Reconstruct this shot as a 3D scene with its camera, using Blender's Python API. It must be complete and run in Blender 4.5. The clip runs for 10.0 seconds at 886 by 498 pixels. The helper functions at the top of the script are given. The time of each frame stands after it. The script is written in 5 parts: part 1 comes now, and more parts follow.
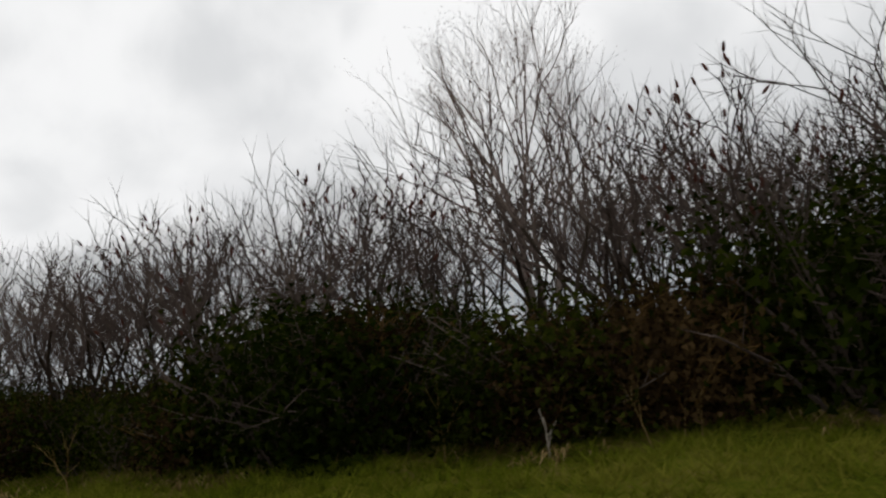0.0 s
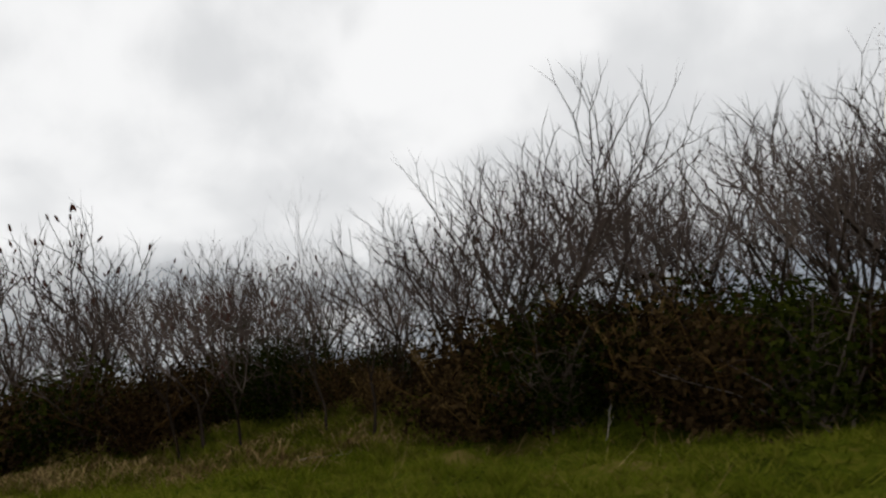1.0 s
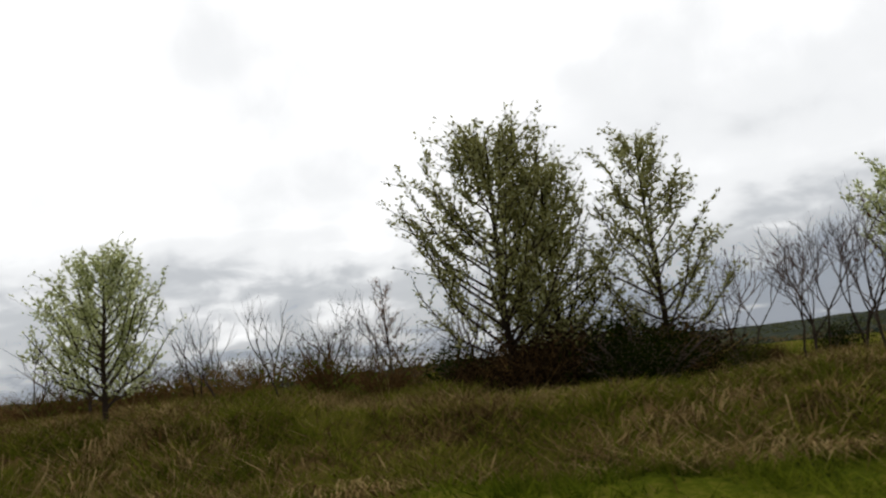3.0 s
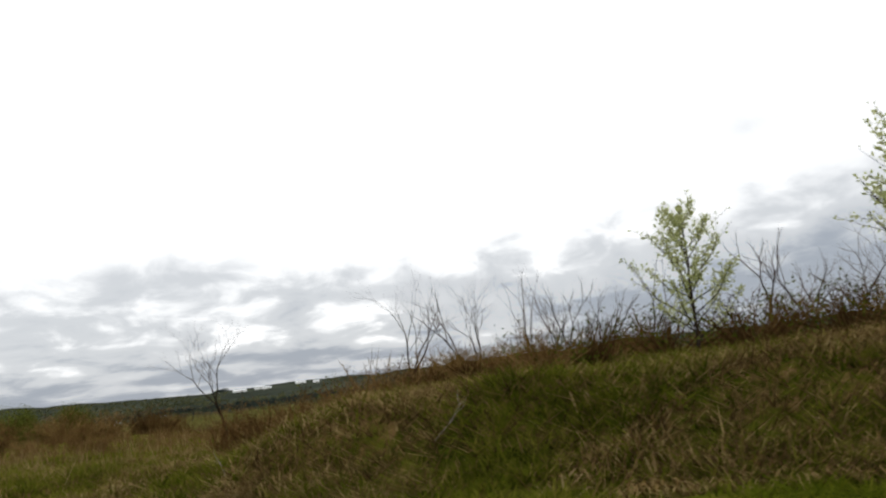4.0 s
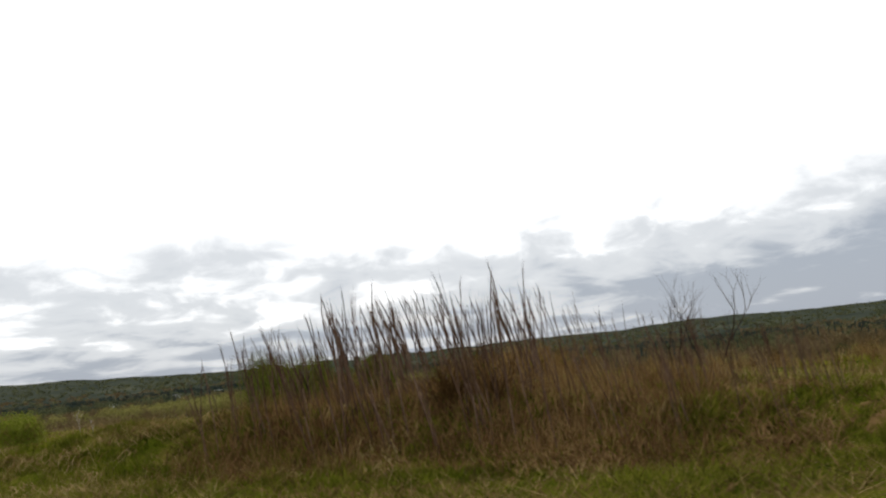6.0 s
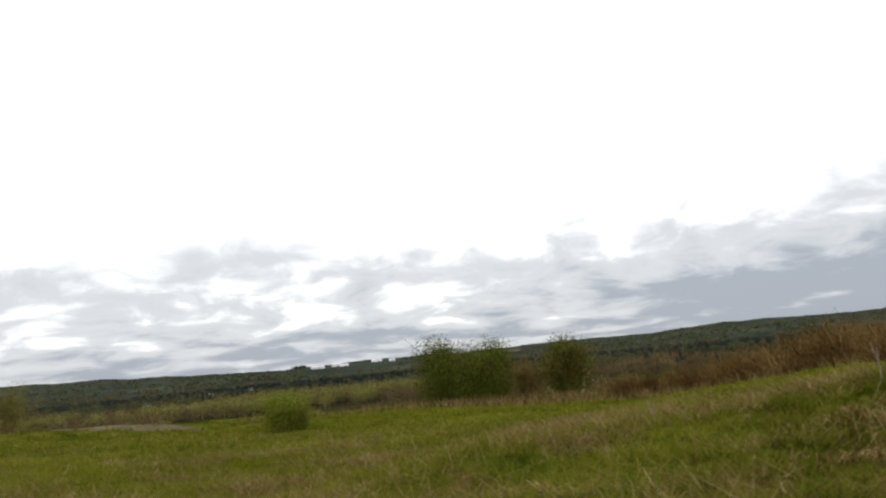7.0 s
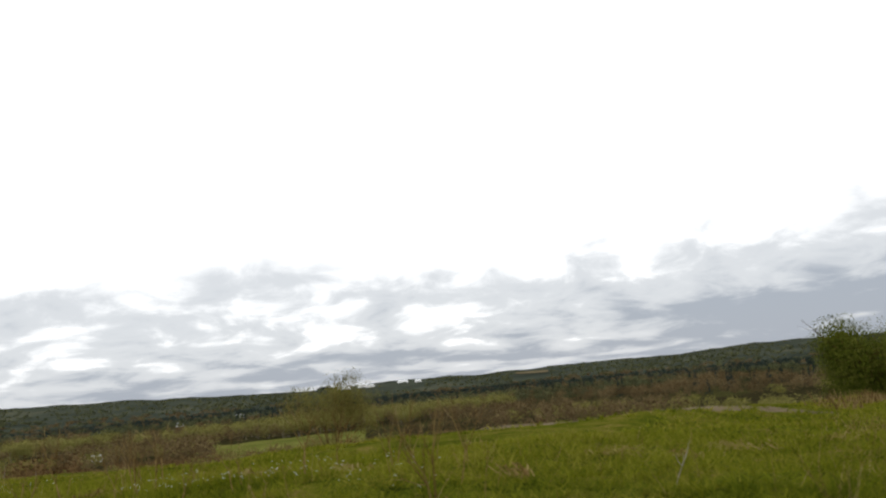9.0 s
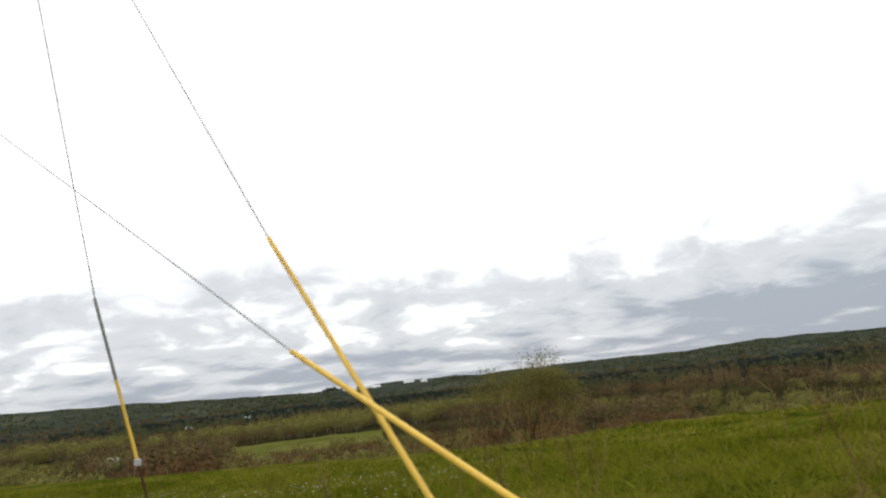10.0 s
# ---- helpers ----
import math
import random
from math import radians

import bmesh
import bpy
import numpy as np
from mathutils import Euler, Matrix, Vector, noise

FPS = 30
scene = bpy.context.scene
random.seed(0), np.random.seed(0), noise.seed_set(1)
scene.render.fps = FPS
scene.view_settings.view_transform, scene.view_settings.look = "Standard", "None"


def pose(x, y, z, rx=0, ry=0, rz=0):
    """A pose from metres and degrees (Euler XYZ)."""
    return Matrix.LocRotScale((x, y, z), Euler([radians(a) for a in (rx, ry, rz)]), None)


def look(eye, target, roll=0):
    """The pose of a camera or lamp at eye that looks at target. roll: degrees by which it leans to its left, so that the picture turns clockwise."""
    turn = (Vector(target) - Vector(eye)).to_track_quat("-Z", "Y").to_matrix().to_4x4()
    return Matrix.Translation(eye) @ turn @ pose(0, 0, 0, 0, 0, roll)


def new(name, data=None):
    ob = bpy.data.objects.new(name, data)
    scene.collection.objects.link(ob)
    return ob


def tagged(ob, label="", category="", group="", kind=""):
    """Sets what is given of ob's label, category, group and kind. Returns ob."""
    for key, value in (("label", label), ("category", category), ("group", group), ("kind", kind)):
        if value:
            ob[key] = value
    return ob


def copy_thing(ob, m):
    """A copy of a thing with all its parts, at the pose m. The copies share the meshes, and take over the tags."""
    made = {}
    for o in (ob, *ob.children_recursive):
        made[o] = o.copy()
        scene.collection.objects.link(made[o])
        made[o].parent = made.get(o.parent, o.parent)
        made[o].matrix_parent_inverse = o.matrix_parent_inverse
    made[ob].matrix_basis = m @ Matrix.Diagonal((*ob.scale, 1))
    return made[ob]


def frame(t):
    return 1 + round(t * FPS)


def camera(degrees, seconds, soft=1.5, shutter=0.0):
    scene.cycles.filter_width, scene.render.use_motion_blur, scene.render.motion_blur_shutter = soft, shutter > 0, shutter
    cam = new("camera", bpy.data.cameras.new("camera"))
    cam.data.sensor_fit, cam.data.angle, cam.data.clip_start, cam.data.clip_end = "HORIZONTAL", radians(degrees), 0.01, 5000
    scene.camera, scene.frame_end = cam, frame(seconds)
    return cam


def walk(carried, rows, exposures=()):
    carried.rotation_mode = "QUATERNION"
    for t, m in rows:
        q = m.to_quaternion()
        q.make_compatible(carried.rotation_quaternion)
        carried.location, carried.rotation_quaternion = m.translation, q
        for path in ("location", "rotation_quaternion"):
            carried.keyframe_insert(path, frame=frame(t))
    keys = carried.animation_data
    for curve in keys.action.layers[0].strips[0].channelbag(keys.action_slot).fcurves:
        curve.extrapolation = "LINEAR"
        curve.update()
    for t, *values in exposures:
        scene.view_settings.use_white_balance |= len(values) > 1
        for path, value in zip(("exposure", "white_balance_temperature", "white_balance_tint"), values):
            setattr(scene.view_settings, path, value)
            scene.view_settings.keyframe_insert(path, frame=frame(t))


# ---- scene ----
# The road runs along x, the car drives towards -x, its window looks towards +y.
cam = camera(58.5, 10.0, soft=2.2, shutter=0.045)
EYE = 1.3

# seconds, place along the road, yaw, pitch, roll in degrees
DRIVE = [
    (0, 50.51, 18.30, 8.73, -6.44),
    (0.5, 45.27, 18.30, 8.73, -6.44),
    (1, 40.03, 18.30, 8.73, -6.44),
    (1.5, 34.79, 18.30, 8.73, -6.44),
    (2.0, 29.56, 18.30, 8.73, -6.44),
    (2.2, 27.46, 18.30, 8.62, -6.58),
    (3.3, 17.20, 18.37, 8.31, -6.49),
    (3.5, 15.48, 18.31, 8.53, -6.72),
    (4, 10.83, 18.38, 8.44, -6.82),
    (4.5, 5.65, 19.18, 7.65, -6.58),
    (5.0, 0.00, 20.25, 7.16, -6.46),
    (5.2, -2.33, 20.55, 7.40, -6.42),
    (6.5, -17.77, 22.40, 7.33, -5.63),
    (7, -23.51, 23.40, 7.67, -5.58),
    (7.5, -29.22, 23.99, 7.91, -5.78),
    (8, -34.92, 24.51, 8.12, -5.44),
    (8.1, -36.05, 24.57, 8.19, -5.17),
    (8.5, -40.52, 24.26, 9.71, -5.84),
    (9, -45.96, 24.71, 9.33, -5.53),
    (9.5, -51.18, 24.52, 9.71, -5.92),
    (10, -56.11, 24.84, 9.34, -6.20),
]


def eye_pose(x, yaw, pitch, roll):
    a, p = radians(yaw), radians(pitch)
    ahead = Vector((-math.sin(a) * math.cos(p), math.cos(a) * math.cos(p), math.sin(p)))
    eye = Vector((x, 0.0, EYE))
    return look(eye, eye + ahead, roll)


walk(cam, [(t, eye_pose(x, yaw, pitch, roll)) for t, x, yaw, pitch, roll in DRIVE],
     exposures=[(0.0, -1.28), (1.5, -1.25), (2.2, -1.15), (3.3, -0.85), (4.5, -0.6), (6.5, -0.55), (10.0, -0.55)])

# ---- sky and light ----


def node(tree, kind, **values):
    n = tree.nodes.new(kind)
    for k, v in values.items():
        if k in n.inputs:
            n.inputs[k].default_value = v
    return n


def math_node(tree, op, a, b=None, clamp=False):
    n = tree.nodes.new("ShaderNodeMath")
    n.operation, n.use_clamp = op, clamp
    for i, v in enumerate((a, b)):
        if v is None:
            continue
        if isinstance(v, (int, float)):
            n.inputs[i].default_value = v
        else:
            tree.links.new(v, n.inputs[i])
    return n.outputs[0]


def ramp(tree, fac, stops):
    n = tree.nodes.new("ShaderNodeValToRGB")
    n.color_ramp.interpolation = "EASE"
    els = n.color_ramp.elements
    els[0].position, els[0].color = stops[0][0], (*stops[0][1], 1)
    els[1].position, els[1].color = stops[1][0], (*stops[1][1], 1)
    for pos, col in stops[2:]:
        e = els.new(pos)
        e.color = (*col, 1)
    tree.links.new(fac, n.inputs[0])
    return n.outputs[0]


def mix(tree, fac, a, b, blend="MIX"):
    n = tree.nodes.new("ShaderNodeMix")
    n.data_type, n.blend_type = "RGBA", blend
    for sock, v in ((n.inputs[0], fac), (n.inputs[6], a), (n.inputs[7], b)):
        if isinstance(v, (int, float)):
            sock.default_value = v
        elif isinstance(v, tuple):
            sock.default_value = (*v, 1)
        else:
            tree.links.new(v, sock)
    return n.outputs[2]


SUN_ELEVATION, SUN_AZIMUTH = radians(48), radians(-20)
world = bpy.data.worlds.new("overcast_sky")
scene.world = world
world.use_nodes = True
wt = world.node_tree
wt.nodes.clear()
coord = wt.nodes.new("ShaderNodeTexCoord")
sep = wt.nodes.new("ShaderNodeSeparateXYZ")
wt.links.new(coord.outputs["Generated"], sep.inputs[0])
up = math_node(wt, "MAXIMUM", sep.outputs[2], 0.0)
round_about = math_node(wt, "ARCTAN2", sep.outputs[0], sep.outputs[1])
# height over the horizon, drawn out so that cloud rows crowd together far off
rows_up = math_node(wt, "LOGARITHM", math_node(wt, "ADD", up, 0.05), math.e)


def cloud_noise(across, upward, lift, detail, rough, swirl=0.0, shift=0.0):
    place = wt.nodes.new("ShaderNodeCombineXYZ")
    wt.links.new(math_node(wt, "ADD", math_node(wt, "MULTIPLY", round_about, across), shift), place.inputs[0])
    wt.links.new(math_node(wt, "MULTIPLY", math_node(wt, "ADD", rows_up, lift), upward), place.inputs[1])
    n = node(wt, "ShaderNodeTexNoise", Scale=1.0, Detail=detail, Roughness=rough, Distortion=swirl)
    wt.links.new(place.outputs[0], n.inputs["Vector"])
    return n.outputs[0]


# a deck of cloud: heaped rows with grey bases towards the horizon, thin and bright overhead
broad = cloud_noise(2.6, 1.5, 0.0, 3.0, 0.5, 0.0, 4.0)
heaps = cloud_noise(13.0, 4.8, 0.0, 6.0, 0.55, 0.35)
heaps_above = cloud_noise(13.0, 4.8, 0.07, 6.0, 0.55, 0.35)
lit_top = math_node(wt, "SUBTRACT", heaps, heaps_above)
low = math_node(wt, "SUBTRACT", 1.0, math_node(wt, "DIVIDE", up, 0.19), clamp=True)
low = math_node(wt, "POWER", low, 0.7)
falling = math_node(wt, "SUBTRACT", 1.0, math_node(wt, "DIVIDE", up, 0.42), clamp=True)
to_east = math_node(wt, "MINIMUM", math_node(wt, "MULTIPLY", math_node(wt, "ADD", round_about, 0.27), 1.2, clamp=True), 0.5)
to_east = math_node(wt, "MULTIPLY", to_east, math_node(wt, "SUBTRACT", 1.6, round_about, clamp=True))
thick = math_node(wt, "ADD", math_node(wt, "MULTIPLY", broad, 0.46), math_node(wt, "MULTIPLY", low, 0.26))
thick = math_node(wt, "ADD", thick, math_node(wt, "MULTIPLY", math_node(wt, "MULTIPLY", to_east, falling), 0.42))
thick = math_node(wt, "ADD", thick, math_node(wt, "MULTIPLY", math_node(wt, "SUBTRACT", heaps, 0.5), math_node(wt, "ADD", 0.10, math_node(wt, "MULTIPLY", low, 0.80))))
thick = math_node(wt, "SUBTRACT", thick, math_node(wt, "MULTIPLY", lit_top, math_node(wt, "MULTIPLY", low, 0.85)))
thick = math_node(wt, "ADD", thick, math_node(wt, "MULTIPLY", math_node(wt, "SUBTRACT", 1.0, math_node(wt, "DIVIDE", up, 0.075), clamp=True), 0.08))
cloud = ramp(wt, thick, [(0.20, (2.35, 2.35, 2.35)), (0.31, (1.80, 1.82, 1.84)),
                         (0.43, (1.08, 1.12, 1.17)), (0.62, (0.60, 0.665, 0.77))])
sky = wt.nodes.new("ShaderNodeTexSky")
sky.sky_type, sky.sun_disc = "NISHITA", False
sky.sun_elevation, sky.sun_rotation = SUN_ELEVATION, SUN_AZIMUTH
blue = mix(wt, 1.0, sky.outputs[0], (0.12, 0.12, 0.12), "MULTIPLY")
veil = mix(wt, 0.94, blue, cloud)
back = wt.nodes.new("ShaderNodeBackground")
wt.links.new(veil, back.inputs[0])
back.inputs[1].default_value = 1.0
wout = wt.nodes.new("ShaderNodeOutputWorld")
wt.links.new(back.outputs[0], wout.inputs[0])

sun = new("sun", bpy.data.lights.new("sun", "SUN"))
sun.data.energy, sun.data.angle, sun.data.color = 0.6, radians(25), (1.0, 0.96, 0.9)
sun.matrix_world = look((60 * math.sin(SUN_AZIMUTH), 60 * math.cos(SUN_AZIMUTH), 66), (0, 0, 0))

# ---- materials ----


def material(name, stops, scale=3.0, fine=30.0, rough=0.85, bump=0.3, translucent=0.0, by_object=0.0, by_island=0.0, gloss=0.0):
    """A surface of several tones: large patches, fine grain, relief."""
    m = bpy.data.materials.new(name)
    m.use_nodes = True
    t = m.node_tree
    t.nodes.clear()
    tc = t.nodes.new("ShaderNodeTexCoord")
    a = node(t, "ShaderNodeTexNoise", Scale=scale, Detail=5.0, Roughness=0.6)
    b = node(t, "ShaderNodeTexNoise", Scale=fine, Detail=4.0, Roughness=0.65)
    for n in (a, b):
        t.links.new(tc.outputs["Object"], n.inputs["Vector"])
    f = math_node(t, "ADD", math_node(t, "MULTIPLY", a.outputs[0], 0.6), math_node(t, "MULTIPLY", b.outputs[0], 0.4))
    if by_object:
        oi = t.nodes.new("ShaderNodeObjectInfo")
        f = math_node(t, "ADD", f, math_node(t, "MULTIPLY", math_node(t, "SUBTRACT", oi.outputs["Random"], 0.5), by_object))
    if by_island:
        ge = t.nodes.new("ShaderNodeNewGeometry")
        f = math_node(t, "ADD", f, math_node(t, "MULTIPLY", math_node(t, "SUBTRACT", ge.outputs["Random Per Island"], 0.5), by_island))
    col = ramp(t, f, stops)
    p = node(t, "ShaderNodeBsdfPrincipled", Roughness=rough)
    p.inputs["Specular IOR Level"].default_value = gloss
    t.links.new(col, p.inputs["Base Color"])
    if bump:
        bn = node(t, "ShaderNodeBump", Strength=bump, Distance=0.02)
        t.links.new(b.outputs[0], bn.inputs["Height"])
        t.links.new(bn.outputs[0], p.inputs["Normal"])
    out = t.nodes.new("ShaderNodeOutputMaterial")
    if translucent:
        tr = t.nodes.new("ShaderNodeBsdfTranslucent")
        t.links.new(col, tr.inputs[0])
        mx = t.nodes.new("ShaderNodeMixShader")
        mx.inputs[0].default_value = translucent
        t.links.new(p.outputs[0], mx.inputs[1])
        t.links.new(tr.outputs[0], mx.inputs[2])
        t.links.new(mx.outputs[0], out.inputs[0])
    else:
        t.links.new(p.outputs[0], out.inputs[0])
    return m


GROUND = material("meadow_ground", [(0.38, (0.020, 0.026, 0.003)), (0.47, (0.048, 0.058, 0.005)), (0.53, (0.075, 0.076, 0.009)), (0.62, (0.115, 0.088, 0.026))], 0.9, 14.0, 0.95, 0.8)
GRASS = material("spring_grass", [(0.3, (0.038, 0.054, 0.004)), (0.5, (0.092, 0.110, 0.008)), (0.7, (0.152, 0.146, 0.020))], 0.25, 2.0, 0.7, 0.0, 0.35, by_island=0.25)
MEADOWGRASS = material("yellowing_meadow_grass", [(0.3, (0.056, 0.070, 0.005)), (0.5, (0.136, 0.148, 0.011)), (0.7, (0.215, 0.198, 0.032))], 0.25, 2.0, 0.7, 0.0, 0.35, by_island=0.25)
RANK = material("rank_dark_grass", [(0.3, (0.042, 0.056, 0.005)), (0.5, (0.102, 0.112, 0.011)), (0.7, (0.17, 0.152, 0.028))], 0.5, 3.0, 0.8, 0.0, 0.25, by_island=0.3)
STRAW = material("dry_straw", [(0.3, (0.10, 0.06, 0.02)), (0.5, (0.19, 0.13, 0.05)), (0.7, (0.32, 0.24, 0.11))], 0.5, 3.0, 0.8, 0.0, 0.2, by_island=0.4)
ASPHALT = material("asphalt", [(0.35, (0.035, 0.035, 0.036)), (0.6, (0.06, 0.06, 0.06))], 0.8, 60.0, 0.9, 0.4)
BARK = material("grey_brown_bark", [(0.3, (0.014, 0.010, 0.007)), (0.5, (0.030, 0.022, 0.016)), (0.7, (0.060, 0.047, 0.036))], 2.0, 40.0, 0.9, 0.5, by_object=0.25)
TWIG = material("bare_twigs", [(0.3, (0.040, 0.029, 0.024)), (0.5, (0.080, 0.060, 0.050)), (0.7, (0.14, 0.110, 0.092))], 1.5, 20.0, 0.85, 0.0, by_object=0.3)
FRUIT = material("sumac_fruit_head", [(0.3, (0.035, 0.014, 0.010)), (0.6, (0.09, 0.035, 0.025))], 5.0, 60.0, 0.95, 0.4)
BROWNTWIG = material("russet_twigs", [(0.3, (0.05, 0.028, 0.010)), (0.5, (0.125, 0.072, 0.026)), (0.7, (0.22, 0.14, 0.052))], 1.0, 12.0, 0.9, 0.0, by_object=0.4, by_island=0.2)
YOUNGLEAF = material("young_pear_leaves", [(0.3, (0.30, 0.33, 0.12)), (0.5, (0.46, 0.49, 0.22)), (0.72, (0.62, 0.63, 0.40))], 1.5, 8.0, 0.5, 0.0, 0.72, by_island=0.35)
FRESHLEAF = material("fresh_green_leaves", [(0.3, (0.085, 0.11, 0.010)), (0.5, (0.15, 0.175, 0.020)), (0.7, (0.22, 0.235, 0.042))], 1.0, 6.0, 0.6, 0.0, 0.3, by_island=0.3)
BUSHLEAF = material("bush_leaves", [(0.3, (0.034, 0.046, 0.006)), (0.5, (0.078, 0.092, 0.012)), (0.7, (0.13, 0.138, 0.026))], 1.0, 6.0, 0.6, 0.0, 0.25, by_object=0.2, by_island=0.3)
# near-black leaf colour: the thicket's inner shade is put into the tones
SHADOWLEAF = material("shade_dark_undergrowth_leaves", [(0.3, (0.006, 0.010, 0.001)), (0.5, (0.014, 0.020, 0.002)), (0.7, (0.035, 0.040, 0.006))], 1.0, 6.0, 0.7, 0.0, 0.2, by_object=0.3, by_island=0.3)
OLIVELEAF = material("budding_willow_leaves", [(0.3, (0.09, 0.075, 0.02)), (0.5, (0.15, 0.14, 0.035)), (0.7, (0.24, 0.22, 0.07))], 1.0, 6.0, 0.7, 0.0, 0.5, by_island=0.3)
DEADWOOD = material("pale_dead_wood", [(0.3, (0.14, 0.11, 0.08)), (0.6, (0.27, 0.23, 0.18))], 0.5, 4.0, 0.9, 0.0)
FAR_MATS = [
    material("distant_brown_crowns", [(0.36, (0.066, 0.046, 0.022)), (0.5, (0.115, 0.083, 0.040)), (0.64, (0.170, 0.128, 0.064))], 0.022, 0.5, 0.95, 0.0, 0.12),
    material("distant_olive_crowns", [(0.36, (0.100, 0.096, 0.028)), (0.5, (0.170, 0.160, 0.046)), (0.64, (0.235, 0.215, 0.070))], 0.022, 0.5, 0.95, 0.0, 0.12),
    material("distant_green_crowns", [(0.36, (0.048, 0.056, 0.030)), (0.5, (0.076, 0.082, 0.040)), (0.64, (0.115, 0.115, 0.052))], 0.02, 0.4, 0.95, 0.0, 0.12),
    material("distant_conifers", [(0.36, (0.016, 0.024, 0.020)), (0.5, (0.026, 0.036, 0.030)), (0.64, (0.042, 0.052, 0.042))], 0.02, 0.3, 0.95, 0.0, 0.2),
    material("distant_russet_brush", [(0.36, (0.070, 0.042, 0.018)), (0.5, (0.120, 0.076, 0.034)), (0.64, (0.180, 0.122, 0.058))], 0.03, 0.6, 0.95, 0.0, 0.12),
]
MEADOW = material("distant_meadow", [(0.38, (0.060, 0.066, 0.015)), (0.5, (0.090, 0.098, 0.022)), (0.62, (0.130, 0.128, 0.036))], 0.02, 0.3, 0.95, 0.0)
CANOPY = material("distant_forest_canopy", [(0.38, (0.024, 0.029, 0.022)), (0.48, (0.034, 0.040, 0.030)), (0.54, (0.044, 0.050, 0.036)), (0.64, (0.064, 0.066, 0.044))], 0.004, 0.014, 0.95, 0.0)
RUSSET = material("russet_tall_grass", [(0.3, (0.07, 0.038, 0.014)), (0.5, (0.13, 0.075, 0.03)), (0.7, (0.22, 0.14, 0.06))], 0.6, 4.0, 0.9, 0.0, 0.3, by_island=0.4)
STUBBLE = material("pale_stubble", [(0.38, (0.075, 0.062, 0.036)), (0.5, (0.10, 0.082, 0.048)), (0.62, (0.13, 0.105, 0.06))], 0.01, 0.1, 0.95, 0.0)


def blend_soils():
    """The meadow's soil passes into tussocky sod on the bank and, in the thicket, leaf litter darkened to stand for
    shade.
    """
    t = GROUND.node_tree
    p = next(n for n in t.nodes if n.type == "BSDF_PRINCIPLED")
    col = p.inputs["Base Color"].links[0].from_socket
    tc = t.nodes.new("ShaderNodeTexCoord")
    xyz = t.nodes.new("ShaderNodeSeparateXYZ")
    t.links.new(tc.outputs["Object"], xyz.inputs[0])
    waver = node(t, "ShaderNodeTexNoise", Scale=0.9, Detail=5.0, Roughness=0.65)
    fine = node(t, "ShaderNodeTexNoise", Scale=6.0, Detail=4.0, Roughness=0.65)
    for n in (waver, fine):
        t.links.new(tc.outputs["Object"], n.inputs["Vector"])
    w = math_node(t, "MULTIPLY", math_node(t, "SUBTRACT", waver.outputs[0], 0.5), 5.0)

    def ramp_up(value, start, width):
        return math_node(t, "DIVIDE", math_node(t, "SUBTRACT", math_node(t, "ADD", value, w), start), width, clamp=True)

    def ramp_down(value, end, width):
        return math_node(t, "DIVIDE", math_node(t, "SUBTRACT", end, math_node(t, "ADD", value, w)), width, clamp=True)

    x, y = xyz.outputs[0], xyz.outputs[1]
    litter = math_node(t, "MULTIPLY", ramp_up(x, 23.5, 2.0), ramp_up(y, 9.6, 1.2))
    sod = math_node(t, "MULTIPLY", math_node(t, "MULTIPLY", ramp_up(x, -21, 3.0), ramp_down(x, 25, 3.0)),
                    math_node(t, "MULTIPLY", ramp_up(y, 6.0, 1.2), ramp_down(y, 14, 3.0)))
    sod = math_node(t, "MULTIPLY", sod, math_node(t, "MULTIPLY", math_node(t, "SUBTRACT", fine.outputs[0], 0.40), 6.0, clamp=True))
    # litter tones also carry the shade under the thicket as colour
    shade_litter_col = ramp(t, fine.outputs[0], [(0.35, (0.010, 0.008, 0.003)), (0.5, (0.026, 0.019, 0.007)), (0.65, (0.055, 0.038, 0.016))])
    sod_col = ramp(t, fine.outputs[0], [(0.40, (0.024, 0.017, 0.005)), (0.5, (0.070, 0.045, 0.015)), (0.62, (0.135, 0.085, 0.034))])
    t.links.new(mix(t, litter, mix(t, sod, col, sod_col), shade_litter_col), p.inputs["Base Color"])


blend_soils()
THATCH = material("brown_dead_thatch", [(0.3, (0.06, 0.038, 0.014)), (0.5, (0.15, 0.10, 0.038)), (0.7, (0.27, 0.195, 0.085))], 0.6, 4.0, 0.9, 0.0, 0.15, by_island=0.4)
# floor coloured dark so that gaps between the crowns read as shadow
SHADEFLOOR = material("shade_dark_woodland_floor", [(0.35, (0.016, 0.014, 0.007)), (0.5, (0.026, 0.023, 0.010)), (0.62, (0.040, 0.040, 0.013))], 0.012, 0.2, 0.95, 0.2)
FLOWER = material("white_flower_heads", [(0.3, (0.42, 0.44, 0.34)), (0.6, (0.62, 0.63, 0.55))], 1.0, 15.0, 0.8, 0.0, 0.3)
TRACK = material("tan_earth_track", [(0.35, (0.085, 0.066, 0.040)), (0.6, (0.135, 0.108, 0.068))], 0.2, 3.0, 0.95, 0.2)
WHITE = material("white_paint", [(0.3, (0.62, 0.62, 0.6)), (0.6, (0.8, 0.8, 0.78))], 1.0, 15.0, 0.6, 0.1, gloss=0.5)
GREYROOF = material("grey_metal_roof", [(0.3, (0.5, 0.52, 0.54)), (0.6, (0.68, 0.7, 0.72))], 0.2, 4.0, 0.5, 0.0, gloss=0.5)
BLACK = material("black_enamel", [(0.3, (0.0015, 0.0015, 0.0018)), (0.7, (0.004, 0.004, 0.0045))], 8.0, 90.0, 0.38, 0.05, gloss=0.10)
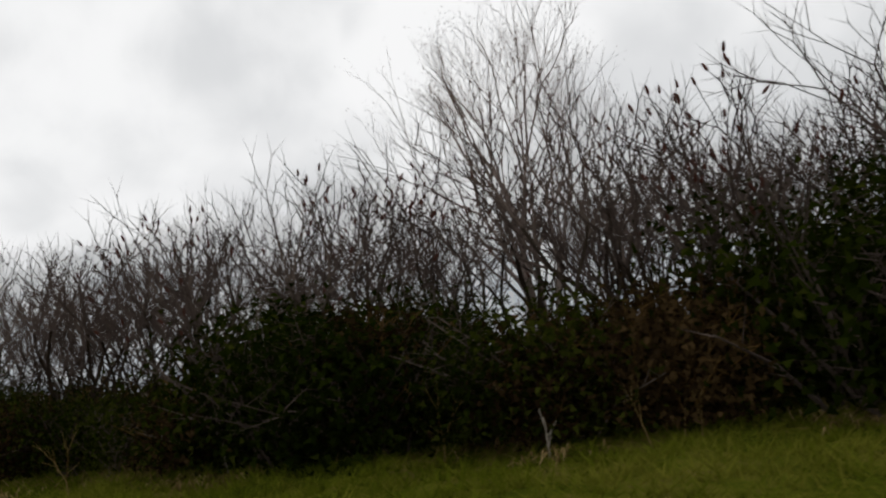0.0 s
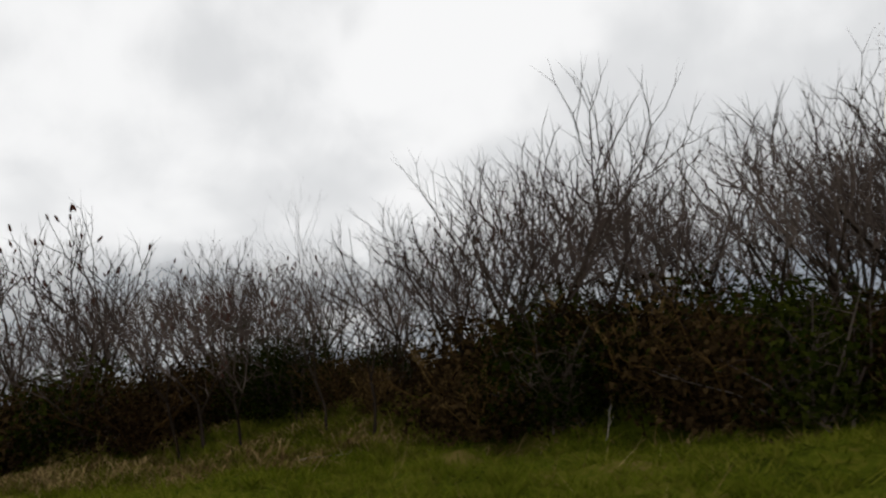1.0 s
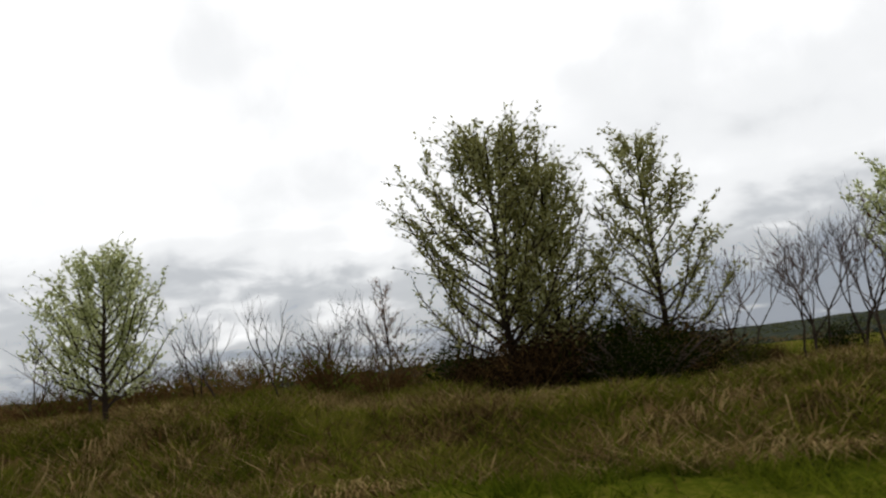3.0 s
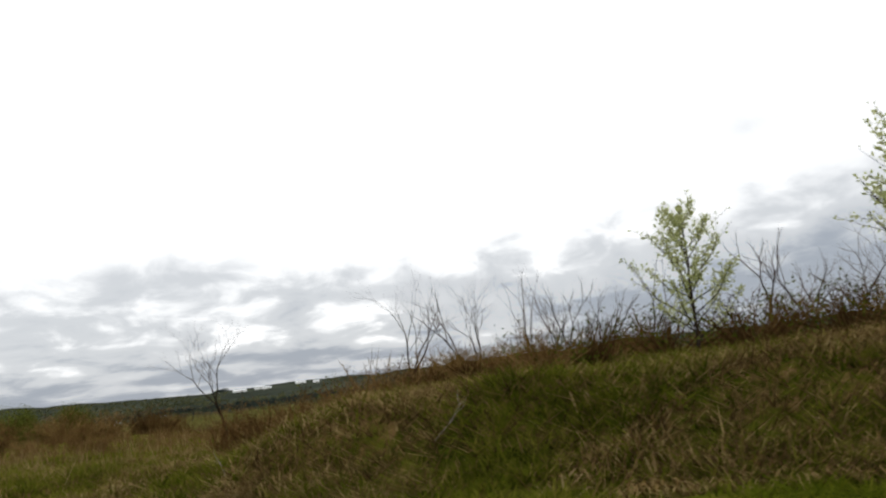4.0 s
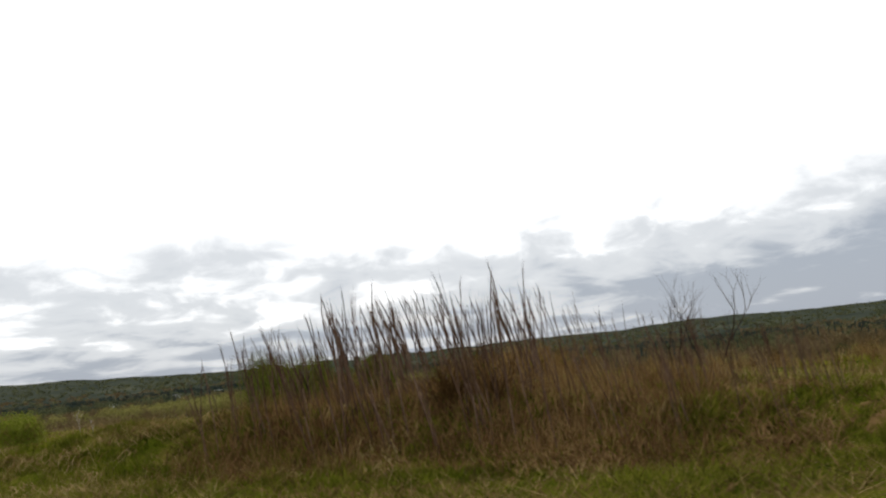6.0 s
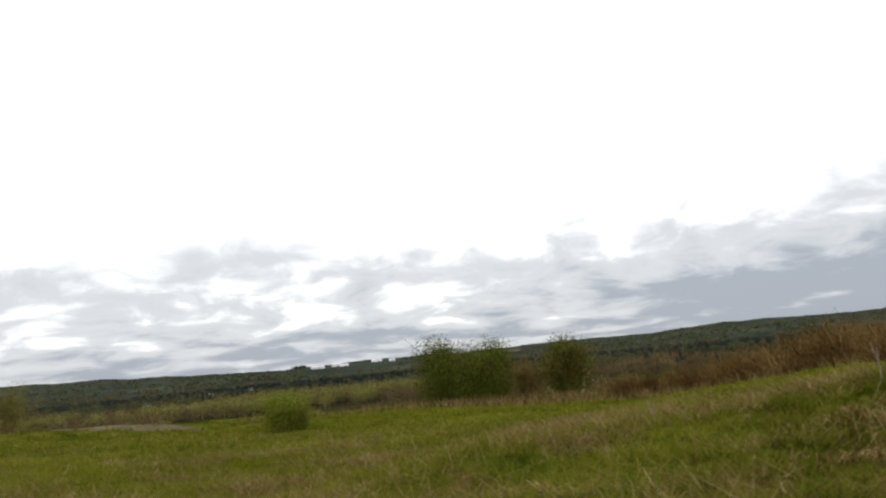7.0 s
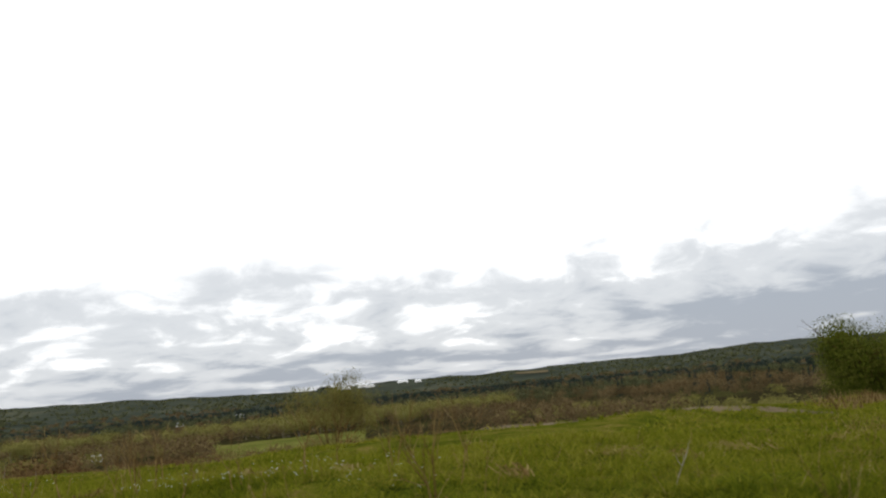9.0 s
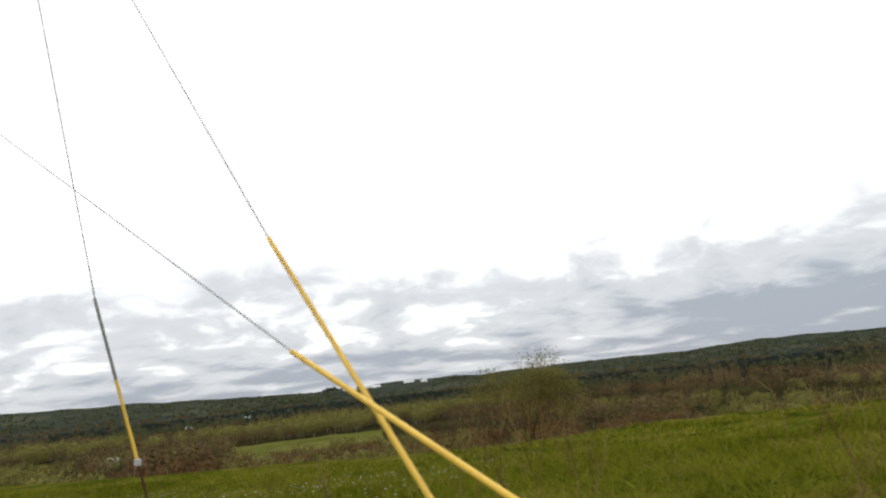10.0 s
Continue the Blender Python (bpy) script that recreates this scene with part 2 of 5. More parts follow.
RED = material("red_plastic", [(0.3, (0.17, 0.010, 0.014)), (0.7, (0.25, 0.018, 0.022))], 8.0, 60.0, 0.5, 0.0, gloss=0.2)
PLATE = material("reflective_number_plate", [(0.3, (0.62, 0.63, 0.62)), (0.7, (0.75, 0.76, 0.75))], 20.0, 120.0, 0.4, 0.0, gloss=0.5)
INK = material("black_ink", [(0.3, (0.01, 0.01, 0.01)), (0.7, (0.02, 0.02, 0.02))], 20.0, 80.0, 0.6, 0.0)
POSTWOOD = material("treated_post_wood", [(0.3, (0.055, 0.028, 0.016)), (0.5, (0.10, 0.053, 0.030)), (0.7, (0.16, 0.092, 0.052))], 2.0, 45.0, 0.85, 0.4)
GREYPOST = material("weathered_grey_post", [(0.3, (0.22, 0.21, 0.19)), (0.7, (0.40, 0.39, 0.36))], 4.0, 50.0, 0.85, 0.4)
YELLOW = material("yellow_guard_plastic", [(0.3, (0.55, 0.33, 0.03)), (0.6, (0.72, 0.46, 0.05))], 2.0, 30.0, 0.5, 0.05, gloss=0.5)
GREYGUARD = material("faded_grey_guard", [(0.3, (0.13, 0.12, 0.10)), (0.7, (0.24, 0.23, 0.20))], 2.0, 30.0, 0.6, 0.05, gloss=0.5)
STEEL = material("galvanised_steel", [(0.3, (0.28, 0.29, 0.30)), (0.7, (0.42, 0.43, 0.44))], 6.0, 60.0, 0.45, 0.05, gloss=0.5)
RUST = material("rusty_iron", [(0.3, (0.035, 0.02, 0.015)), (0.7, (0.09, 0.045, 0.03))], 6.0, 60.0, 0.9, 0.3)
ORANGE = material("orange_marker_flag", [(0.3, (0.75, 0.13, 0.02)), (0.7, (0.9, 0.2, 0.03))], 6.0, 60.0, 0.6, 0.0, 0.3)

# ---- mesh helpers ----


class Raw:
    """Points and faces on their way to one mesh."""

    def __init__(self):
        self.v, self.f = [], []

    def tube(self, pts, radii, sides=5):
        base = len(self.v)
        n = len(pts)
        for i, p in enumerate(pts):
            d = (pts[min(i + 1, n - 1)] - pts[max(i - 1, 0)]).normalized()
            side = d.cross(Vector((0.31, 0.95, 0.05))).normalized()
            other = d.cross(side)
            for k in range(sides):
                a = 2 * math.pi * k / sides
                self.v.append(p + (side * math.cos(a) + other * math.sin(a)) * radii[i])
        for i in range(n - 1):
            for k in range(sides):
                a, b = base + i * sides + k, base + i * sides + (k + 1) % sides
                self.f.append((a, b, b + sides, a + sides))
        self.f.append(tuple(base + (n - 1) * sides + k for k in range(sides)))

    def spike(self, p, e, r):
        """A twig: three sides running to a point."""
        d = (e - p).normalized()
        side = d.cross(Vector((0.31, 0.95, 0.05))).normalized() * r
        other = d.cross(side)
        b = len(self.v)
        self.v += [p + side, p - side * 0.5 + other * 0.87, p - side * 0.5 - other * 0.87, e]
        self.f += [(b, b + 1, b + 3), (b + 1, b + 2, b + 3), (b + 2, b, b + 3)]

    def leaf(self, p, d, w, l, rng):
        """A pointed leaf folded along its rib."""
        side = d.cross(Vector((rng.gauss(0, 1), rng.gauss(0, 1), rng.gauss(0, 1)))).normalized()
        n = side.cross(d) * (0.2 * w)
        b = len(self.v)
        self.v += [p, p + d * (l * 0.5) + side * w * 0.5 + n, p + d * l, p + d * (l * 0.5) - side * w * 0.5 + n]
        self.f += [(b, b + 1, b + 2), (b, b + 2, b + 3)]

    def frond(self, p, d, w, l, rng, facing=None):
        """A small leaf spray, one pointed face."""
        side = d.cross(facing or Vector((rng.gauss(0, 1), rng.gauss(0, 1), rng.gauss(0, 1)))).normalized() * (w * 0.6)
        b = len(self.v)
        self.v += [p + side, p - side, p + d * l]
        self.f.append((b, b + 1, b + 2))

    def mesh(self, name, mat, smooth=False):
        me = bpy.data.meshes.new(name)
        me.from_pydata([tuple(p) for p in self.v], [], self.f)
        me.materials.append(mat)
        if smooth:
            me.polygons.foreach_set("use_smooth", [True] * len(me.polygons))
        me.update()
        return me


def part(name, bm, mat, parent=None, label=""):
    me = bpy.data.meshes.new(name)
    bm.to_mesh(me)
    bm.free()
    me.materials.append(mat)
    ob = new(name, me)
    ob.parent = parent
    if label:
        tagged(ob, label)
    return ob


def raw_part(name, raw, mat, parent, label="", smooth=False):
    ob = new(name, raw.mesh(name, mat, smooth))
    ob.parent = parent
    if label:
        tagged(ob, label)
    return ob


def empty(name, label, category, group="", m=None):
    ob = new(name)
    ob.empty_display_size = 0.2
    if m is not None:
        ob.matrix_basis = m
    return tagged(ob, label, category, group)


def box(bm, size, at=(0, 0, 0), bevel=0.0, rot=None):
    m = Matrix.Translation(at) @ (rot or Matrix()) @ Matrix.Diagonal((*size, 1))
    r = bmesh.ops.create_cube(bm, size=1, matrix=m)
    if bevel:
        es = list({e for v in r["verts"] for e in v.link_edges})
        bmesh.ops.bevel(bm, geom=es, offset=bevel, segments=2, affect="EDGES", profile=0.5)


def smooth01(a, b, v):
    t = min(1.0, max(0.0, (v - a) / (b - a)))
    return t * t * (3 - 2 * t)


def lerp_table(table, v):
    if v <= table[0][0]:
        return table[0][1]
    for (a, p), (b, q) in zip(table, table[1:]):
        if v <= b:
            return p + (q - p) * (v - a) / (b - a)
    return table[-1][1]


# ---- the ground: verge, bank, field brow, valley, far hills ----
BANK = [(-80, -0.45), (-65, -0.35), (-60, -0.05), (-56, 0.12), (-50, 0.30), (-46.5, 0.06), (-44, -0.06), (-40.5, -0.11), (-38, -0.17), (-30, -0.26), (-26.5, 0.12), (-24, 0.34), (-22.3, 0.62), (-14, 0.60), (-11, 0.42), (-4, 0.40), (1.5, 0.36), (4.0, 0.34), (5.6, 0.55), (6.3, 0.86), (7.0, 0.96), (10.5, 0.96), (12.7, 1.06), (14.5, 1.02), (16.5, 0.86), (18, 0.76), (25, 0.76), (30, 0.88), (70, 0.95)]
BROW = [(-80, 9), (-65, 12), (-61, 15), (-55, 12.5), (-50, 14), (-46.5, 25), (-44, 44), (-40.5, 44), (-38, 43), (-35, 42), (-30, 43), (-24, 40), (-19, 20), (-14, 15), (2, 13), (8, 20), (14, 26), (70, 34)]
FIELD_FALL = 0.046
TOE = [(-70, 4.6), (-40, 4.6), (-27, 6.0), (-23, 8.3), (-14, 8.2), (-6, 7.3), (3.5, 7.2), (6, 6.4), (9, 5.8), (20, 6.0), (24, 7.0), (70, 7.3)]
FOOT = [(-70, 3.4), (-40, 3.0), (-26, 3.0), (-22, 1.9), (-14, 1.7), (-6, 1.9), (3.5, 1.8), (8, 1.7), (20, 1.8), (26, 3.2), (70, 3.4)]
VERGE = [(-80, -0.1), (-58, 0.0), (-50, 0.12), (-40, 0.05), (-28, 0.0), (3, -0.02), (6, 0.10), (9, 0.26), (14, 0.36), (22, 0.42), (70, 0.45)]


def ground_z(x, y):
    crest = lerp_table(BANK, x)
    brow = lerp_table(BROW, x)
    toe = lerp_table(TOE, x)
    verge = lerp_table(VERGE, x) * smooth01(1.6, 5.2, y)
    face = smooth01(toe, toe + lerp_table(FOOT, x), y)
    z = verge + (crest - verge) * face
    if 0.0 < face < 1.0:
        lump = 4 * face * (1 - face)
        z += lump * (0.20 * noise.noise((x * 0.9, y * 1.1, 41.0)) + 0.15 * noise.noise((x * 2.1, y * 2.1, 43.0)))
    if y > 9:
        z -= FIELD_FALL * (min(y, brow) - 9) * (1 - smooth01(2, 10, x))
    if y > brow:
        s = y - brow
        z -= 31.0 * (1 - math.exp(-s / 130.0)) * smooth01(0, 42, s)
    r = math.hypot(x, y)
    if 0.9 < y < 150:
        z += (noise.noise((x * 0.35, y * 0.35, 0.0)) * 0.10 + noise.noise((x * 1.1, y * 1.1, 5.0)) * 0.05) * smooth01(1.2, 5, y)
    if 3.5 < y < 30:
        k = smooth01(3.5, 6, y) * (1 - smooth01(18, 30, y)) * (1.0 if x > -24 else 0.45)
        z += k * (0.16 * (0.5 - abs(noise.noise((x * 0.8, y * 0.8, 21.0)))) + 0.09 * noise.noise((x * 2.1, y * 2.1, 31.0)) - 0.05)
    if r > 500 and y > 0:
        az = math.degrees(math.atan2(x, y))
        z += smooth01(1750, 3300, r) * 22 + 2 * noise.noise((x * 0.004, y * 0.004, 9.0)) * smooth01(700, 1100, r)
        z -= smooth01(3300, 4600, r) * 40
    if y < -9:
        z -= 0.02 * min(-9 - y, 200)
    return z


def spread(lo, hi, step, far, grow):
    mid = list(np.arange(lo, hi, step))
    up_side, d = [], step
    v = hi
    while v < far:
        up_side.append(v)
        d *= grow
        v += d
    down_side, d = [], step
    v = lo - step
    while v > -far:
        down_side.append(v)
        d *= grow
        v -= d
    return down_side[::-1] + mid + up_side


XS = spread(-78, 64, 0.32, 4700, 1.15)
YS = [v for v in spread(-9, 1, 1.0, 4700, 1.15) if v < 1] + list(np.arange(1, 14, 0.2)) + list(np.arange(14, 52, 0.5)) + [v for v in spread(0, 52, 1.0, 4700, 1.09) if v >= 52]
gv = [(x, y, ground_z(x, y)) for y in YS for x in XS]
nx = len(XS)
gf = [(j * nx + i, j * nx + i + 1, (j + 1) * nx + i + 1, (j + 1) * nx + i) for j in range(len(YS) - 1) for i in range(nx - 1)]
gm = bpy.data.meshes.new("ground")
gm.from_pydata(gv, [], gf)
gm.polygons.foreach_set("use_smooth", [True] * len(gm.polygons))
gm.materials.append(GROUND)
gm.materials.append(SHADEFLOOR)
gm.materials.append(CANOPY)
slots = []
for j in range(len(YS) - 1):
    for i in range(nx - 1):
        if math.hypot(XS[i], YS[j]) > 1500:
            slots.append(2)
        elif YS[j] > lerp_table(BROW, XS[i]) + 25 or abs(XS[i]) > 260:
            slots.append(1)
        else:
            slots.append(0)
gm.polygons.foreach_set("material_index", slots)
tagged(new("ground", gm), "grassy roadside meadow dropping into a wooded valley", "ground", kind="structure")

bm = bmesh.new()
box(bm, (5000, 6.6, 0.06), (0, -2.35, -0.008), 0.0)
road = part("road", bm, ASPHALT)
tagged(road, "grey asphalt country road", "road", kind="structure")

# ---- grass ----


def blades(name, count, x0, x1, y0, y1, h0, h1, w, mat, seed, label, lean=0.35, power=1.0, keep=None, tuft=1):
    """Pointed blades, in tufts of a few each."""
    rng = random.Random(seed)
    raw = Raw()
    v, f = raw.v, raw.f
    uni, gau = rng.uniform, rng.gauss
    for _ in range(count // tuft):
        x = uni(x0, x1)
        y = y0 + (y1 - y0) * rng.random() ** power
        if keep and not keep(x, y, rng):
            continue
        z = ground_z(x, y) - 0.02
        tall_here = 0.7 + 0.6 * (0.5 + 0.5 * noise.noise((x * 0.5, y * 0.5, 3.0)))
        for _ in range(tuft):
            h = uni(h0, h1) * tall_here
            a = uni(0, 6.283)
            lx, ly = gau(0, lean) * h, gau(0, lean) * h
            ww = w * (1 + y * 0.06) * uni(0.6, 1.4)
            cx, cy = math.cos(a) * ww, math.sin(a) * ww
            bx, by = (x + gau(0, 0.05), y + gau(0, 0.05)) if tuft > 1 else (x, y)
            b = len(v)
            v += [(bx - cx, by - cy, z), (bx + cx, by + cy, z), (bx + lx, by + ly, z + h)]
            f.append((b, b + 1, b + 2))
    return tagged(new(name, raw.mesh(name, mat)), label, "grass", kind="stuff")


def brow_side(x, y, rng):
    if -57 < x < -49.5 and abs(y - 16.2 - 0.06 * (x + 53)) < 2.2:
        return False
    return y < lerp_table(BROW, x) + 6


def tufted(x, y, rng):
    if x > 23.5 and y > lerp_table(TOE, x) + 0.5 + 2.2 * rng.random() ** 2:
        return False
    if -20 < x < 23.5 and y > lerp_table(TOE, x) + 0.4 and noise.noise((x * 0.6, y * 0.8, 12.0)) > 0.05:
        return rng.random() < 0.18
    return brow_side(x, y, rng) and rng.random() < 0.88 + 0.6 * noise.noise((x * 0.9, y * 0.9, 2.0))


blades("grass", 405000, -24, 64, 3.6, 15, 0.04, 0.16, 0.007, GRASS, 11, "short tufted green spring grass on the verge", 0.9, 1.1, tufted, 5)
blades("grass", 310000, -88, -23, 3.6, 15, 0.04, 0.17, 0.007, MEADOWGRASS, 10, "yellowing green meadow grass beside the road", 0.9, 1.1, tufted, 5)
blades("grass", 300000, -88, 10, 13, 52, 0.05, 0.16, 0.012, MEADOWGRASS, 12, "green meadow grass towards the field's brow", 0.9, 1.0, tufted, 5)
blades("rank_grass", 80000, 4.6, 24, 5.8, 11, 0.08, 0.24, 0.008, RANK, 31, "rank dark green grass on the bank", 1.0, 1.0, lambda x, y, r: r.random() < 0.35 + 1.6 * noise.noise((x * 0.7, y * 0.9, 5.0)), 5)
blades("rank_grass", 70000, 23, 66, 8.3, 11.5, 0.06, 0.2, 0.008, RANK, 32, "rank dark green grass at the thicket's foot", 0.7, 1.0, None, 5)
blades("rank_grass", 90000, -20, 4.6, 4.8, 11, 0.06, 0.18, 0.008, RANK, 33, "rank dark green grass below the brow", 0.8, 1.0, lambda x, y, r: r.random() < 0.35 + noise.noise((x * 0.6, y * 0.9, 15.0)), 5)
blades("dry_grass", 60000, -36, -19, 4.2, 16, 0.06, 0.3, 0.004, STRAW, 34, "matted straw patches in the meadow", 1.3, 1.0, lambda x, y, r: noise.noise((x * 0.45, y * 0.8, 17.0)) > (0.2 if x < -31 else 0.05), 6)
blades("dry_grass", 22000, -88, 40, 3.5, 24, 0.08, 0.34, 0.003, STRAW, 13, "pale dry grass stalks among the green", 0.7, 1.0, lambda x, y, r: brow_side(x, y, r) and noise.noise((x * 0.3, y * 0.5, 8.0)) > 0.10 - 0.25 * smooth01(-4, 8, x))
blades("dry_grass", 9000, -24, 13, 12, 24, 0.15, 0.55, 0.004, STRAW, 14, "tan dead grass along the brow", 0.35, 1.0, lambda x, y, r: abs(y - lerp_table(BROW, x) - 1) < 4.5 and noise.noise((x * 0.4, y * 0.4, 4.0)) > 0.0)
blades("dry_grass", 1000, -88, 6, 2.6, 9, 0.3, 0.8, 0.0025, STRAW, 15, "single tall pale dry stalks", 0.3)
blades("dry_grass", 150000, 3, 24, 5.8, 13, 0.05, 0.22, 0.007, THATCH, 16, "brown matted dead grass on the bank", 1.3, 1.0, lambda x, y, r: r.random() < 0.55 + 0.8 * noise.noise((x * 0.6, y * 0.8, 12.0)), 5)
blades("dry_grass", 16000, 23, 66, 7.6, 12, 0.03, 0.2, 0.006, THATCH, 20, "brown dead grass at the thicket's foot", 1.2, 1.0, lambda x, y, r: noise.noise((x * 0.5, y * 0.8, 19.0)) > -0.1)
blades("dry_grass", 80000, -20, 3, 4.8, 13, 0.04, 0.2, 0.006, THATCH, 17, "brown matted dead grass below the brow", 1.3, 1.0, lambda x, y, r: r.random() < 0.4 + 1.0 * noise.noise((x * 0.6, y * 0.8, 12.0)), 5)
blades("dry_grass", 16000, -50, -18, 28, 52, 0.2, 0.6, 0.008, THATCH, 18, "russet dead grass along the field's brow", 0.4, 1.0, lambda x, y, r: abs(y - lerp_table(BROW, x) + 1) < 5)
blades("dry_grass", 9000, -20, -12.5, 8.2, 13, 0.12, 0.5, 0.004, RUSSET, 19, "tall russet dead grass among the stalks", 0.45, 1.0, lambda x, y, r: x > -18.4 - 0.121 * y)

def tussocks(name, count, x0, x1, y0, y1, radius, height, each, mat, seed, label, keep):
    """Domed clumps of blades that arch outwards from the middle."""
    rng = random.Random(seed)
    raw = Raw()
    v, f = raw.v, raw.f
    for _ in range(count):
        x, y = rng.uniform(x0, x1), rng.uniform(y0, y1)
        if not keep(x, y, rng):
            continue
        rad, high = rng.uniform(*radius), rng.uniform(*height)
        for _ in range(each):
            a, u = rng.uniform(0, 6.283), rng.random() ** 0.6
            px, py = x + math.cos(a) * rad * u, y + math.sin(a) * rad * u
            z = ground_z(px, py) - 0.02
            h = high * (1.05 - 0.55 * u * u) * rng.uniform(0.7, 1.15)
            out = h * (0.25 + 0.9 * u)
            w = rng.uniform(0.005, 0.012)
            b = len(v)
            sx, sy = -math.sin(a) * w, math.cos(a) * w
            v += [(px - sx, py - sy, z), (px + sx, py + sy, z), (px + math.cos(a) * out, py + math.sin(a) * out, z + h)]
            f.append((b, b + 1, b + 2))
    return tagged(new(name, raw.mesh(name, mat)), label, "grass", kind="stuff")


def straw_mats(count, x0, x1, y0, y1, mat, seed, label, keep, longest=0.55):
    """Dead grass combed flat: sheaves of long blades lying one way."""
    rng = random.Random(seed)
    raw = Raw()
    v, f = raw.v, raw.f
    for _ in range(count):
        x, y = rng.uniform(x0, x1), rng.uniform(y0, y1)
        if not keep(x, y, rng):
            continue
        way, size = rng.uniform(0, 6.283), rng.uniform(0.25, 0.7)
        for _ in range(int(90 * size)):
            px, py = x + rng.gauss(0, 0.35) * size, y + rng.gauss(0, 0.25) * size
            a = way + rng.gauss(0, 0.55)
            long = rng.uniform(0.4, 1.0) * longest
            ex, ey = px + math.cos(a) * long, py + math.sin(a) * long
            w = rng.uniform(0.003, 0.007)
            mx, my = (px + ex) / 2, (py + ey) / 2
            arch_up = rng.uniform(0.02, 0.10)
            b = len(v)
            sx, sy = -math.sin(a) * w, math.cos(a) * w
            v += [(px - sx, py - sy, ground_z(px, py) + 0.01), (px + sx, py + sy, ground_z(px, py) + 0.01),
                  (mx + sx, my + sy, ground_z(mx, my) + arch_up + 0.04), (mx - sx, my - sy, ground_z(mx, my) + arch_up + 0.04), (ex, ey, ground_z(ex, ey) + 0.03)]
            f += [(b, b + 1, b + 2, b + 3), (b + 3, b + 2, b + 4)]
    return tagged(new("straw", raw.mesh("straw", mat)), label, "straw", kind="stuff")


def on_face(x, y, rng):
    toe = lerp_table(TOE, x)
    return toe - 0.5 < y < toe + lerp_table(FOOT, x) + 1.2 and rng.random() < 0.75 + noise.noise((x * 0.5, y * 0.7, 61.0))


def strawy_face(x, y, rng):
    toe = lerp_table(TOE, x)
    return toe - 0.7 < y < toe + lerp_table(FOOT, x) + 0.8 and rng.random() < 0.35 + 1.6 * noise.noise((x * 0.45, y * 0.6, 67.0))


blades("dry_grass", 15000, -46, -24, 4.4, 22, 0.08, 0.30, 0.0028, STRAW, 92, "blond seed stalks over the meadow", 0.5, 1.0, lambda x, y, r: brow_side(x, y, r) and r.random() < 0.45 + 0.5 * smooth01(-38, -27, x) + noise.noise((x * 0.5, y * 0.5, 93.0)), 3)
tussocks("tussock", 2600, 4.5, 24, 5.4, 11, (0.10, 0.26), (0.07, 0.18), 46, RANK, 71, "dark green tussocks on the bank", on_face)
tussocks("tussock", 2600, -24.5, 4.8, 6.6, 12, (0.12, 0.30), (0.08, 0.22), 46, RANK, 72, "dark green tussocks on the low scarp", on_face)
tussocks("tussock", 700, -56, -42, 4.6, 8.6, (0.12, 0.32), (0.06, 0.17), 50, GRASS, 73, "lush green tussocks on the meadow's rise", lambda x, y, r: r.random() < 0.45 + noise.noise((x * 0.4, y * 0.4, 75.0)))
tussocks("tussock", 900, -42, -24, 5.0, 30, (0.10, 0.25), (0.05, 0.12), 36, RANK, 74, "small dark tussocks in the meadow", lambda x, y, r: r.random() < 0.3 + noise.noise((x * 0.4, y * 0.4, 77.0)))
tussocks("tussock", 800, 24, 64, 5.0, 8.4, (0.10, 0.22), (0.06, 0.14), 40, GRASS, 78, "grass tussocks before the thicket", lambda x, y, r: True)
straw_mats(520, 3.5, 24, 5.4, 10, THATCH, 81, "brown dead grass combed flat on the bank", strawy_face)
straw_mats(110, 5, 18, 5.6, 9.5, STRAW, 91, "pale dead grass strewn on the bank", strawy_face, 0.4)
straw_mats(420, -24, 4.5, 6.4, 11.5, STRAW, 82, "pale dead grass combed flat on the scarp", strawy_face)
straw_mats(240, -19.5, -11.5, 7.9, 10.4, RUSSET, 83, "dead litter under the stalks", lambda x, y, r: x > -18.6)
straw_mats(90, 30, 37, 7.0, 9.4, THATCH, 89, "brown dead grass on the open slope", lambda x, y, r: True)
tussocks("tussock", 300, 30, 37, 7.2, 9.4, (0.10, 0.25), (0.08, 0.2), 46, RANK, 90, "rank tussocks on the open slope", lambda x, y, r: True)
straw_mats(60, 24, 64, 6.9, 8.6, THATCH, 84, "dead grass along the thicket's foot", lambda x, y, r: r.random() < 0.6)
straw_mats(110, -60, -25, 4.8, 14, STRAW, 85, "pale flattened grass in the meadow", lambda x, y, r: noise.noise((x * 0.3, y * 0.5, 8.0)) > 0.12)
blades("tall_weeds", 20000, -15, 10, 12, 27, 0.15, 0.48, 0.0035, RUSSET, 86, "tall russet and tan dead weeds along the brow", 0.16, 1.0, lambda x, y, r: -0.5 < y - lerp_table(BROW, x) < 7 and r.random() < 0.75 + 0.8 * noise.noise((x * 0.5, y * 0.3, 88.0)))
blades("tall_weeds", 9000, -15, 8, 12, 20, 0.12, 0.42, 0.003, STRAW, 87, "pale dead weeds at the terrace's edge", 0.2, 1.0, lambda x, y, r: abs(y - lerp_table(BROW, x)) < 2.0)


